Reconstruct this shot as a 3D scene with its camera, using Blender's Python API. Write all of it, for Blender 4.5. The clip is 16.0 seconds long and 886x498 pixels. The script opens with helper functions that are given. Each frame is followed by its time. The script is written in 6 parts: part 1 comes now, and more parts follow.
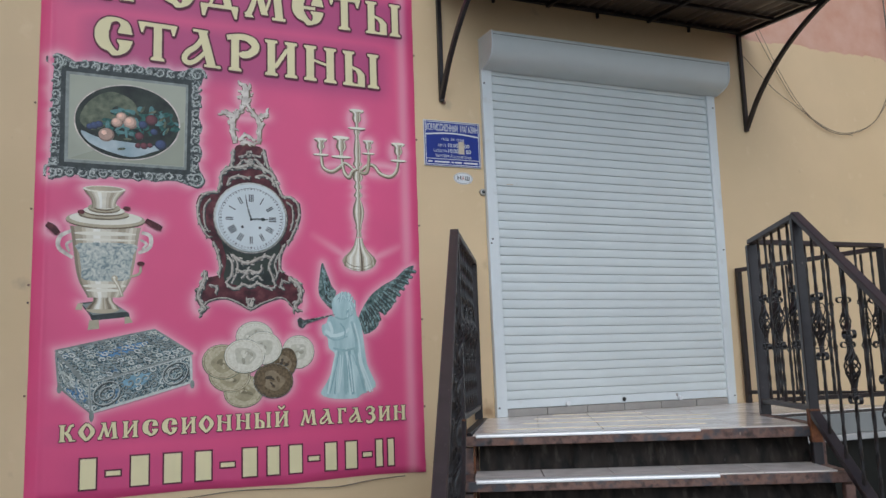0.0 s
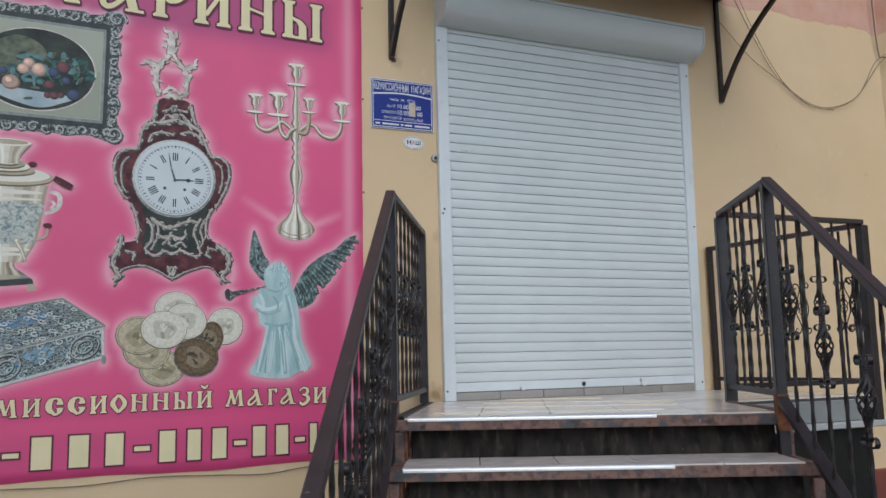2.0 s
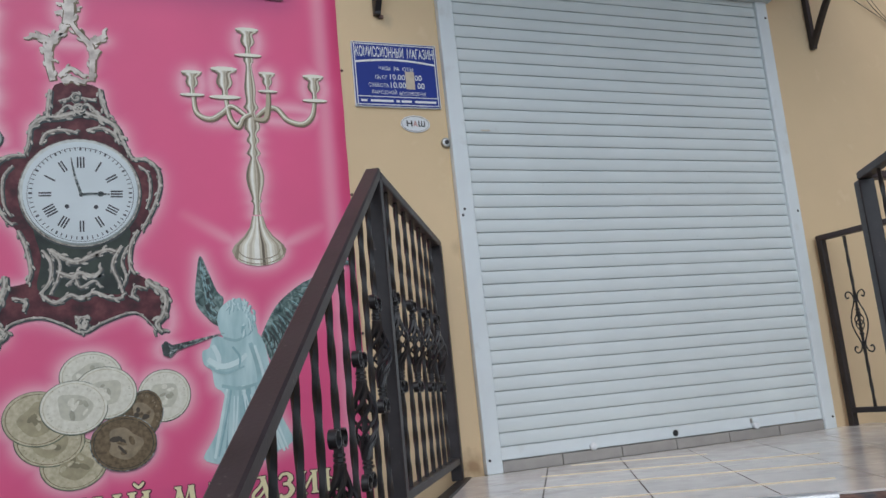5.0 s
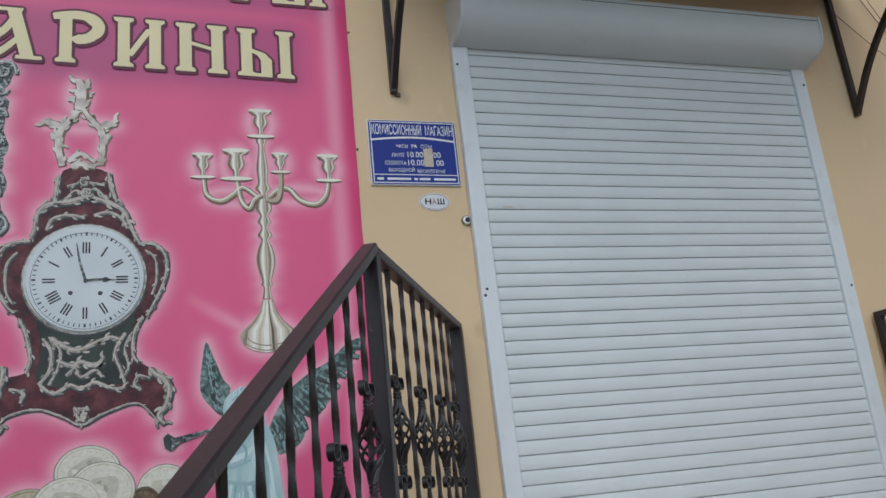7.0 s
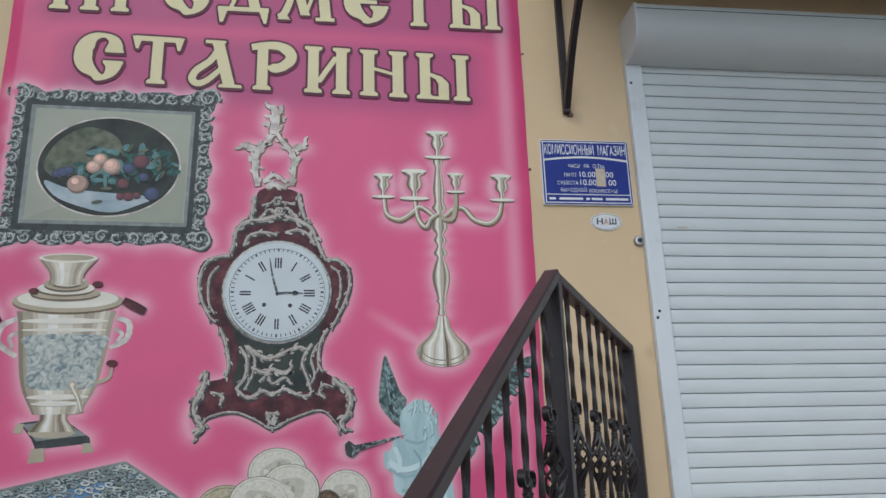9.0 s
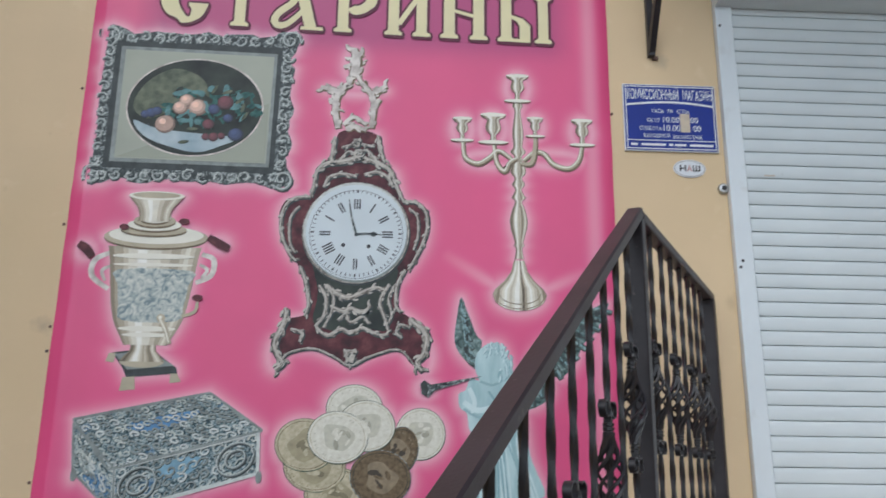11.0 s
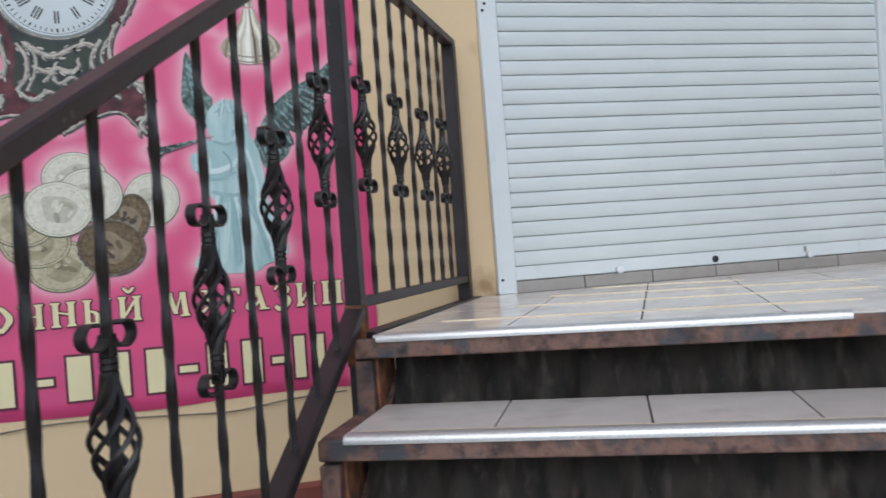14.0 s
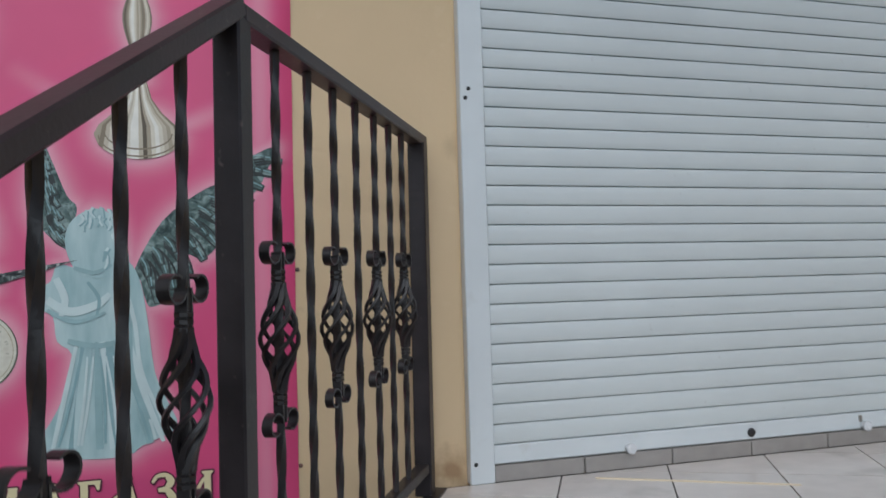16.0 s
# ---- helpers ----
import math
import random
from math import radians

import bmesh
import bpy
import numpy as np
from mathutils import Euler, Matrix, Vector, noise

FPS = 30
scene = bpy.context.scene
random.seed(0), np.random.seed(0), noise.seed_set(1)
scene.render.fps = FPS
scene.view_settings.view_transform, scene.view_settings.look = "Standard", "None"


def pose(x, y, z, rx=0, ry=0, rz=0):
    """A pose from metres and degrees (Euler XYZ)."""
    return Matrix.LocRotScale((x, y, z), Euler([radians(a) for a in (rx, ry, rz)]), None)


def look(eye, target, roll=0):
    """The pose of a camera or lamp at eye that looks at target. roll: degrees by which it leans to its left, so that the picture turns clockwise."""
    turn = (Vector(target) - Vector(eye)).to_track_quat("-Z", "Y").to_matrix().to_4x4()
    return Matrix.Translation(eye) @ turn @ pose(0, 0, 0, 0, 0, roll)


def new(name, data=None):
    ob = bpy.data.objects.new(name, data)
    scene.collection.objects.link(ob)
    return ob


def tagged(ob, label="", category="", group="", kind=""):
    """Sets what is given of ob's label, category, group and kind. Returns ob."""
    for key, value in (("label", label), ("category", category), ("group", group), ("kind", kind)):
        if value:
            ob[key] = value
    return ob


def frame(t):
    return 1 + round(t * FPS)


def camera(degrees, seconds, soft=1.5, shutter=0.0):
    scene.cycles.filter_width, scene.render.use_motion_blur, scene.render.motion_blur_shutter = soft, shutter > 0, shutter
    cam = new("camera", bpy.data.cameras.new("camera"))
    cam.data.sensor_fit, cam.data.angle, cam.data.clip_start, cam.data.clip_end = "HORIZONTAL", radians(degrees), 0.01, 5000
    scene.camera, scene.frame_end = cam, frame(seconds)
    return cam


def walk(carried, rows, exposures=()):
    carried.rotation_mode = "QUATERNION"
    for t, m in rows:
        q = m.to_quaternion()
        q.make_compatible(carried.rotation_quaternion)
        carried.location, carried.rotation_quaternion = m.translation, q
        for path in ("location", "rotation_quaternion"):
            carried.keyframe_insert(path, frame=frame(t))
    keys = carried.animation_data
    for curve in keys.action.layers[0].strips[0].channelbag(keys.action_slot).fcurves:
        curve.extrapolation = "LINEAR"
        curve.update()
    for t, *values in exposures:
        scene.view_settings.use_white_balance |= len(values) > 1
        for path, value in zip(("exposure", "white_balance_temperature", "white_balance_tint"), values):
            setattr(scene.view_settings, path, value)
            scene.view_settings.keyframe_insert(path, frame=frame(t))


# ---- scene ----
cam = camera(55.8, 16.0, shutter=0.3)
PATH = [
    (0, (-2.263, -4.655, 1.554), (-1.498, -2.83, 1.841), -2.0),
    (0.5, (-2.288, -4.615, 1.536), (-1.512, -2.794, 1.821), -2.3),
    (1, (-2.275, -4.559, 1.515), (-1.444, -2.758, 1.771), -1.6),
    (1.5, (-2.086, -4.457, 1.543), (-1.246, -2.659, 1.79), -1.0),
    (2, (-1.911, -4.365, 1.498), (-1.111, -2.55, 1.758), -1.2),
    (2.5, (-1.819, -4.23, 1.52), (-0.938, -2.448, 1.737), -1.4),
    (3, (-1.723, -4.039, 1.529), (-0.755, -2.304, 1.762), -1.3),
    (3.5, (-1.572, -3.844, 1.512), (-0.692, -2.07, 1.788), -2.9),
    (3.7, (-1.521, -3.665, 1.581), (-0.673, -1.873, 1.85), -3.4),
    (5.8, (-1.249, -3.125, 1.566), (-0.582, -1.297, 2.026), -5.2),
    (6, (-1.204, -3.095, 1.567), (-0.553, -1.268, 2.054), -4.8),
    (6.5, (-1.112, -3.058, 1.574), (-0.51, -1.228, 2.112), -5.4),
    (7, (-1.167, -3.073, 1.569), (-0.561, -1.254, 2.139), -6.0),
    (7.5, (-1.19, -3.068, 1.583), (-0.615, -1.244, 2.167), -4.6),
    (8, (-1.211, -3.087, 1.604), (-0.666, -1.255, 2.191), -4.5),
    (8.5, (-1.257, -3.118, 1.609), (-0.929, -1.241, 2.217), -2.3),
    (8.7, (-1.256, -3.12, 1.61), (-0.972, -1.236, 2.219), -2.0),
    (10.8, (-1.271, -3.112, 1.563), (-1.127, -1.191, 2.099), 0.1),
    (11, (-1.28, -3.094, 1.548), (-1.193, -1.165, 2.066), 0.7),
    (11.5, (-1.306, -3.085, 1.514), (-1.298, -1.132, 1.947), 1.7),
    (12, (-1.314, -3.066, 1.502), (-1.358, -1.098, 1.853), 2.9),
    (12.5, (-1.299, -3.068, 1.493), (-1.336, -1.091, 1.792), 3.2),
    (13, (-1.228, -3.057, 1.499), (-1.078, -1.081, 1.766), 2.5),
    (13.5, (-1.11, -3.027, 1.467), (-0.719, -1.07, 1.596), 0.7),
    (14, (-0.964, -3.014, 1.444), (-0.475, -1.074, 1.446), -4.1),
    (14.5, (-0.878, -2.756, 1.53), (-0.137, -0.899, 1.519), -0.6),
    (15, (-0.815, -2.569, 1.648), (0.058, -0.77, 1.64), -1.7),
    (15.5, (-0.75, -2.382, 1.724), (-0.05, -0.51, 1.815), -2.4),
    (16, (-0.766, -2.207, 1.833), (-0.158, -0.303, 1.898), -1.4),
]
EXPOSURES = [(t, e, 5800, 6) for t, e in ((0, -0.11), (2.5, -0.08), (3.7, -0.1), (6, -0.18), (8.5, -0.15), (11, 0.06), (12.5, 0.26), (13.3, 0.27), (14, 0.12), (14.5, 0.05), (15, -0.15), (15.5, -0.38), (16, -0.33))]
walk(cam, [(t, look(eye, target, roll)) for t, eye, target, roll in PATH], EXPOSURES)

# ---- light ----
world = bpy.data.worlds.new("overcast_sky")
scene.world = world
world.use_nodes = True
wn, wl = world.node_tree.nodes, world.node_tree.links
sky = wn.new("ShaderNodeTexSky")
sky.sky_type, sky.sun_disc = "NISHITA", False
sky.sun_elevation, sky.sun_rotation = radians(50), radians(205)
sky.dust_density, sky.air_density, sky.altitude = 4.0, 1.0, 100
cloud = wn.new("ShaderNodeHueSaturation")
cloud.inputs["Saturation"].default_value = 0.85
wl.new(sky.outputs[0], cloud.inputs["Color"])
wl.new(cloud.outputs[0], wn["Background"].inputs[0])
wn["Background"].inputs[1].default_value = 0.105
sun = new("sun", bpy.data.lights.new("sun", "SUN"))
sun.data.energy, sun.data.angle, sun.data.color = 1.0, radians(60), (0.94, 0.975, 1.0)
sun.matrix_world = look((-1.6, -9.0, 3.7), (0, 0, 1))


# ---- helpers for building ----
class G:
    """Gathers vertices and faces; M turns what is added."""

    def __init__(self, m=None):
        self.v, self.f, self.m = [], [], m or Matrix()

    def add(self, vs, fs):
        n = len(self.v)
        self.v += [tuple(self.m @ Vector(p)) for p in vs]
        self.f += [tuple(n + i for i in f) for f in fs]
        return self

    def box(self, a, b, c=0.0):
        """A box between two corners, its edges cut by c."""
        (x0, y0, z0), (x1, y1, z1) = a, b
        if c <= 0:
            vs = [(x, y, z) for z in (z0, z1) for y in (y0, y1) for x in (x0, x1)]
            return self.add(vs, [(0, 2, 3, 1), (4, 5, 7, 6), (0, 1, 5, 4), (2, 6, 7, 3), (0, 4, 6, 2), (1, 3, 7, 5)])
        bm = bmesh.new()
        bmesh.ops.create_cube(bm, size=1, matrix=Matrix.Translation(((x0 + x1) / 2, (y0 + y1) / 2, (z0 + z1) / 2)) @ Matrix.Diagonal((abs(x1 - x0), abs(y1 - y0), abs(z1 - z0), 1)))
        bmesh.ops.bevel(bm, geom=bm.edges[:], offset=c, segments=1, affect="EDGES")
        self.join(bm)
        return self

    def join(self, bm):
        bm.verts.index_update()
        self.add([v.co[:] for v in bm.verts], [tuple(v.index for v in f.verts) for f in bm.faces])
        bm.free()

    def bar(self, p, q, w, h, c=0.003, up=(0, 0, 1)):
        """A rectangular bar from p to q, w wide and h high."""
        p, q = Vector(p), Vector(q)
        d = (q - p)
        length = d.length
        d.normalize()
        side = d.cross(Vector(up)).normalized()
        top = side.cross(d)
        keep = self.m
        self.m = keep @ Matrix.Translation(p) @ Matrix((side, d, top)).transposed().to_4x4()
        self.box((-w / 2, 0, -h / 2), (w / 2, length, h / 2), c)
        self.m = keep
        return self

    def prism(self, poly, z0, z1):
        """A polygon in x and y between two heights."""
        n = len(poly)
        if sum(poly[i][0] * poly[(i + 1) % n][1] - poly[(i + 1) % n][0] * poly[i][1] for i in range(n)) < 0:
            poly = poly[::-1]
        vs = [(x, y, z0) for x, y in poly] + [(x, y, z1) for x, y in poly]
        return self.add(vs, [tuple(range(n))[::-1], tuple(range(n, 2 * n))] + [(i, (i + 1) % n, n + (i + 1) % n, n + i) for i in range(n)])

    def extrude_x(self, prof, x0, x1):
        """A profile in y and z drawn along x."""
        n = len(prof)
        vs = [(x0, y, z) for y, z in prof] + [(x1, y, z) for y, z in prof]
        return self.add(vs, [tuple(range(n)), tuple(range(n, 2 * n))[::-1]] + [(i, n + i, n + (i + 1) % n, (i + 1) % n) for i in range(n)])

    def tube(self, pts, r, n=8, flat=1.0):
        """A round bar along points; r may be a list; flat squeezes it across."""
        pts = [Vector(p) for p in pts]
        rs = r if isinstance(r, (list, tuple)) else [r] * len(pts)
        vs, fs, ref = [], [], None
        for i, p in enumerate(pts):
            d = (pts[min(i + 1, len(pts) - 1)] - pts[max(i - 1, 0)]).normalized()
            if ref is None:
                ref = d.orthogonal().normalized()
            ref = (ref - d * ref.dot(d)).normalized()
            b = d.cross(ref)
            for k in range(n):
                a = 2 * math.pi * k / n
                vs.append(p + (ref * math.cos(a) + b * math.sin(a) * flat) * rs[i])
        for i in range(len(pts) - 1):
            for k in range(n):
                fs.append((i * n + k, i * n + (k + 1) % n, (i + 1) * n + (k + 1) % n, (i + 1) * n + k))
        fs += [tuple(range(n))[::-1], tuple(range((len(pts) - 1) * n, len(pts) * n))]
        return self.add(vs, fs)

    def lathe(self, prof, n=20):
        """A profile of radius and height turned about z."""
        vs = [(r * math.cos(2 * math.pi * k / n), r * math.sin(2 * math.pi * k / n), z) for r, z in prof for k in range(n)]
        fs = [(i * n + k, i * n + (k + 1) % n, (i + 1) * n + (k + 1) % n, (i + 1) * n + k) for i in range(len(prof) - 1) for k in range(n)]
        fs += [tuple(range(n))[::-1], tuple(range((len(prof) - 1) * n, len(prof) * n))]
        return self.add(vs, fs)

    def mesh(self, name, smooth=False):
        me = bpy.data.meshes.new(name)
        me.from_pydata(self.v, [], self.f)
        me.update()
        if smooth:
            me.shade_smooth()
            me.set_sharp_from_angle(angle=radians(40))
        return me


def thing(name, at, label, category, group="", kind=""):
    ob = new(name)
    ob.empty_display_size = 0.1
    ob.location = at
    return tagged(ob, label, category, group, kind)


def part(name, g, material, parent=None, label="", smooth=False, at=None):
    """Links gathered geometry, or a mesh, as one object under a thing or a part; built in world places."""
    me = g.mesh(name, smooth) if isinstance(g, G) else g
    if material and not me.materials:
        me.materials.append(material)
    ob = new(name, me)
    if parent:
        ob.parent = parent
        ob.matrix_parent_inverse = Matrix.Translation(-parent.location)
    if at is not None:
        ob.location = at
    if label:
        ob["label"] = label
    return ob


def smooth_line(pts, n=6, closed=False):
    """A flowing line through points (Catmull-Rom)."""
    pts = [Vector(p) for p in pts]
    k = len(pts)
    out = []
    for i in range(k if closed else k - 1):
        a, b, c, d = ((pts[(i + j) % k] for j in (-1, 0, 1, 2)) if closed else (pts[max(i - 1, 0)], pts[i], pts[i + 1], pts[min(i + 2, k - 1)]))
        for j in range(n):
            t = j / n
            out.append(0.5 * (2 * b + (c - a) * t + (2 * a - 5 * b + 4 * c - d) * t * t + (3 * b - a - 3 * c + d) * t ** 3))
    if not closed:
        out.append(pts[-1])
    return [tuple(p) for p in out]


# ---- materials ----
def surface(name, stops, scale=8.0, rough=0.6, metal=0.0, bump=0.0, bump_scale=60.0, stain=None, vary=0.0, stretch=(1, 1, 1), rough_var=0.1, spec=0.5, coat=0.0, detail=6.0, swirl=0.0):
    """A worn surface: a noise through colour stops, stains (colour, scale, start, end), fine relief, and a change from piece to piece."""
    m = bpy.data.materials.new(name)
    m.use_nodes = True
    N, L = m.node_tree.nodes, m.node_tree.links
    b = N["Principled BSDF"]
    tc = N.new("ShaderNodeNewGeometry")
    mp = N.new("ShaderNodeMapping")
    mp.inputs["Scale"].default_value = stretch
    L.new(tc.outputs["Position"], mp.inputs[0])
    no = N.new("ShaderNodeTexNoise")
    no.inputs["Scale"].default_value, no.inputs["Detail"].default_value = scale, detail
    no.inputs["Distortion"].default_value = swirl
    L.new(mp.outputs[0], no.inputs["Vector"])
    ra = N.new("ShaderNodeValToRGB")
    while len(ra.color_ramp.elements) < len(stops):
        ra.color_ramp.elements.new(0.5)
    for e, (p, c) in zip(ra.color_ramp.elements, stops):
        e.position, e.color = p, (*c, 1)
    L.new(no.outputs["Fac"], ra.inputs[0])
    col = ra.outputs[0]
    if stain:
        for c, sc, lo, hi in (stain if isinstance(stain, list) else [stain]):
            n2 = N.new("ShaderNodeTexNoise")
            n2.inputs["Scale"].default_value, n2.inputs["Detail"].default_value = sc, 5
            L.new(mp.outputs[0], n2.inputs["Vector"])
            mr = N.new("ShaderNodeMapRange")
            mr.inputs["From Min"].default_value, mr.inputs["From Max"].default_value = lo, hi
            L.new(n2.outputs["Fac"], mr.inputs["Value"])
            mx = N.new("ShaderNodeMix")
            mx.data_type = "RGBA"
            mx.inputs["B"].default_value = (*c, 1)
            for i in mx.inputs:
                if i.name == "B" and i.type == "RGBA":
                    i.default_value = (*c, 1)
            L.new(mr.outputs[0], mx.inputs[0])
            L.new(col, mx.inputs[6])
            col = mx.outputs[2]
    if vary:
        oi = N.new("ShaderNodeObjectInfo")
        mv = N.new("ShaderNodeMapRange")
        mv.inputs["To Min"].default_value, mv.inputs["To Max"].default_value = 1 - vary, 1 + vary
        L.new(oi.outputs["Random"], mv.inputs["Value"])
        hs = N.new("ShaderNodeHueSaturation")
        L.new(mv.outputs[0], hs.inputs["Value"])
        L.new(col, hs.inputs["Color"])
        col = hs.outputs[0]
    L.new(col, b.inputs["Base Color"])
    rr = N.new("ShaderNodeMapRange")
    rr.inputs["To Min"].default_value, rr.inputs["To Max"].default_value = max(rough - rough_var, 0.02), min(rough + rough_var, 1)
    L.new(no.outputs["Fac"], rr.inputs["Value"])
    L.new(rr.outputs[0], b.inputs["Roughness"])
    b.inputs["Metallic"].default_value = metal
    b.inputs["Specular IOR Level"].default_value = spec
    b.inputs["Coat Weight"].default_value = coat
    if bump:
        nb = N.new("ShaderNodeTexNoise")
        nb.inputs["Scale"].default_value, nb.inputs["Detail"].default_value = bump_scale, 4
        L.new(mp.outputs[0], nb.inputs["Vector"])
        bp = N.new("ShaderNodeBump")
        bp.inputs["Strength"].default_value, bp.inputs["Distance"].default_value = min(bump, 1), 0.004
        L.new(nb.outputs["Fac"], bp.inputs["Height"])
        L.new(bp.outputs[0], b.inputs["Normal"])
    return m


def two(c, k=0.12):
    """Two near shades of a colour."""
    return [(0.3, tuple(x * (1 - k) for x in c)), (0.7, tuple(min(x * (1 + k), 1) for x in c))]


CREAM = (0.71, 0.545, 0.335)
M_white = surface("white_powder_coat", two((0.65, 0.70, 0.705), 0.025), 5, 0.42, bump=0.02, bump_scale=300, stain=[((0.61, 0.655, 0.66), 2.2, 0.50, 0.8), ((0.52, 0.55, 0.545), 30, 0.70, 0.84)], rough_var=0.06)
M_guide = surface("white_aluminium_guide", two((0.70, 0.75, 0.77), 0.03), 7, 0.4, rough_var=0.06, stain=((0.55, 0.56, 0.54), 9, 0.62, 0.85))
M_tile = surface("glazed_floor_tile", two((0.78, 0.725, 0.685), 0.04), 14, 0.17, bump=0.02, bump_scale=40, stain=((0.48, 0.44, 0.40), 5, 0.55, 0.85), vary=0.05, rough_var=0.07)
M_plinth_tile = surface("grey_plinth_tile", two((0.34, 0.32, 0.30), 0.08), 18, 0.35, vary=0.06)
M_grout = surface("dark_grout", two((0.10, 0.085, 0.075), 0.3), 40, 0.9, bump=0.2)
M_rust = surface("rusty_painted_steel", [(0.32, (0.06, 0.036, 0.032)), (0.45, (0.15, 0.085, 0.068)), (0.56, (0.21, 0.12, 0.092)), (0.70, (0.10, 0.075, 0.07))], 24, 0.62, bump=0.4, bump_scale=90, stain=[((0.26, 0.12, 0.065), 15, 0.60, 0.72), ((0.065, 0.066, 0.075), 11, 0.55, 0.66), ((0.035, 0.028, 0.028), 26, 0.58, 0.72), ((0.30, 0.22, 0.17), 70, 0.68, 0.78)])
M_orange = surface("orange_rust", [(0.3, (0.06, 0.032, 0.022)), (0.5, (0.20, 0.075, 0.032)), (0.7, (0.30, 0.12, 0.05))], 22, 0.85, bump=0.6, bump_scale=110, stain=((0.05, 0.035, 0.032), 14, 0.55, 0.68))
M_rail = surface("dark_brown_rail_paint", [(0.3, (0.013, 0.0105, 0.0125)), (0.7, (0.030, 0.024, 0.027))], 14, 0.42, bump=0.08, bump_scale=120, stain=((0.11, 0.08, 0.075), 60, 0.68, 0.8), rough_var=0.1)
M_hand = surface("worn_brown_handrail_paint", [(0.3, (0.030, 0.021, 0.024)), (0.7, (0.056, 0.040, 0.044))], 10, 0.45, bump=0.1, bump_scale=150, stain=[((0.20, 0.16, 0.15), 70, 0.66, 0.8), ((0.03, 0.02, 0.02), 5, 0.55, 0.8)])
M_iron = surface("black_wrought_iron", [(0.3, (0.012, 0.011, 0.012)), (0.7, (0.03, 0.026, 0.027))], 30, 0.38, bump=0.15, bump_scale=150)
M_alu = surface("brushed_aluminium", two((0.74, 0.735, 0.73), 0.12), 30, 0.42, metal=0.65, stretch=(1, 12, 12), bump=0.02, bump_scale=200, stain=((0.55, 0.53, 0.50), 12, 0.62, 0.8))
M_tape = surface("pale_yellow_strip", two((0.83, 0.71, 0.52), 0.07), 25, 0.4)
M_ribbed = surface("dark_creased_sheet", [(0.3, (0.009, 0.0075, 0.0065)), (0.7, (0.040, 0.031, 0.025))], 9, 0.7, bump=0.6, bump_scale=26, stain=[((0.075, 0.062, 0.05), 11, 0.56, 0.74), ((0.006, 0.005, 0.0045), 5, 0.52, 0.66), ((0.11, 0.10, 0.09), 40, 0.72, 0.80)], spec=0.25, stretch=(2.6, 2.6, 0.5))
# near-black: the shade under the side platform is put into this colour
M_shade_panel = surface("black_painted_cladding", two((0.012, 0.014, 0.013), 0.3), 9, 0.5, bump=0.3, bump_scale=20, stretch=(3, 3, 0.4), spec=0.3)
M_canopy = surface("brown_canopy_sheet", two((0.10, 0.075, 0.06), 0.2), 6, 0.4)
M_steel = surface("dull_steel", two((0.45, 0.44, 0.42), 0.1), 50, 0.35, metal=1.0)
M_dark = surface("black_plastic", two((0.02, 0.02, 0.02), 0.2), 50, 0.5)
M_cable = surface("grey_cable", two((0.20, 0.165, 0.13), 0.2), 50, 0.6)
M_asphalt = surface("asphalt", [(0.3, (0.035, 0.035, 0.036)), (0.7, (0.075, 0.073, 0.07))], 60, 0.9, bump=0.5, bump_scale=150, stain=((0.1, 0.095, 0.09), 0.6, 0.5, 0.8))
M_concrete = surface("pale_concrete_slab", two((0.42, 0.42, 0.41), 0.1), 8, 0.8, bump=0.2, bump_scale=60, stain=((0.2, 0.2, 0.19), 3, 0.55, 0.8))
M_fascia = surface("grey_painted_fascia", two((0.24, 0.25, 0.245), 0.08), 6, 0.6, stain=((0.18, 0.18, 0.17), 4, 0.55, 0.8))
M_redplinth = surface("dark_red_plinth_paint", two((0.19, 0.055, 0.04), 0.15), 6, 0.75, bump=0.25, bump_scale=50, stain=((0.28, 0.16, 0.12), 4, 0.6, 0.8))
M_blue = surface("blue_enamel_plate", two((0.020, 0.040, 0.26), 0.08), 10, 0.5, spec=0.25)
M_wprint = surface("white_print", two((0.74, 0.76, 0.78), 0.04), 40, 0.5)
M_bprint = surface("black_print", two((0.03, 0.03, 0.03), 0.1), 40, 0.5)
M_redprint = surface("faded_red_print", two((0.55, 0.30, 0.28), 0.1), 40, 0.5)
M_beige = surface("beige_tape", two((0.55, 0.47, 0.36), 0.1), 40, 0.6)


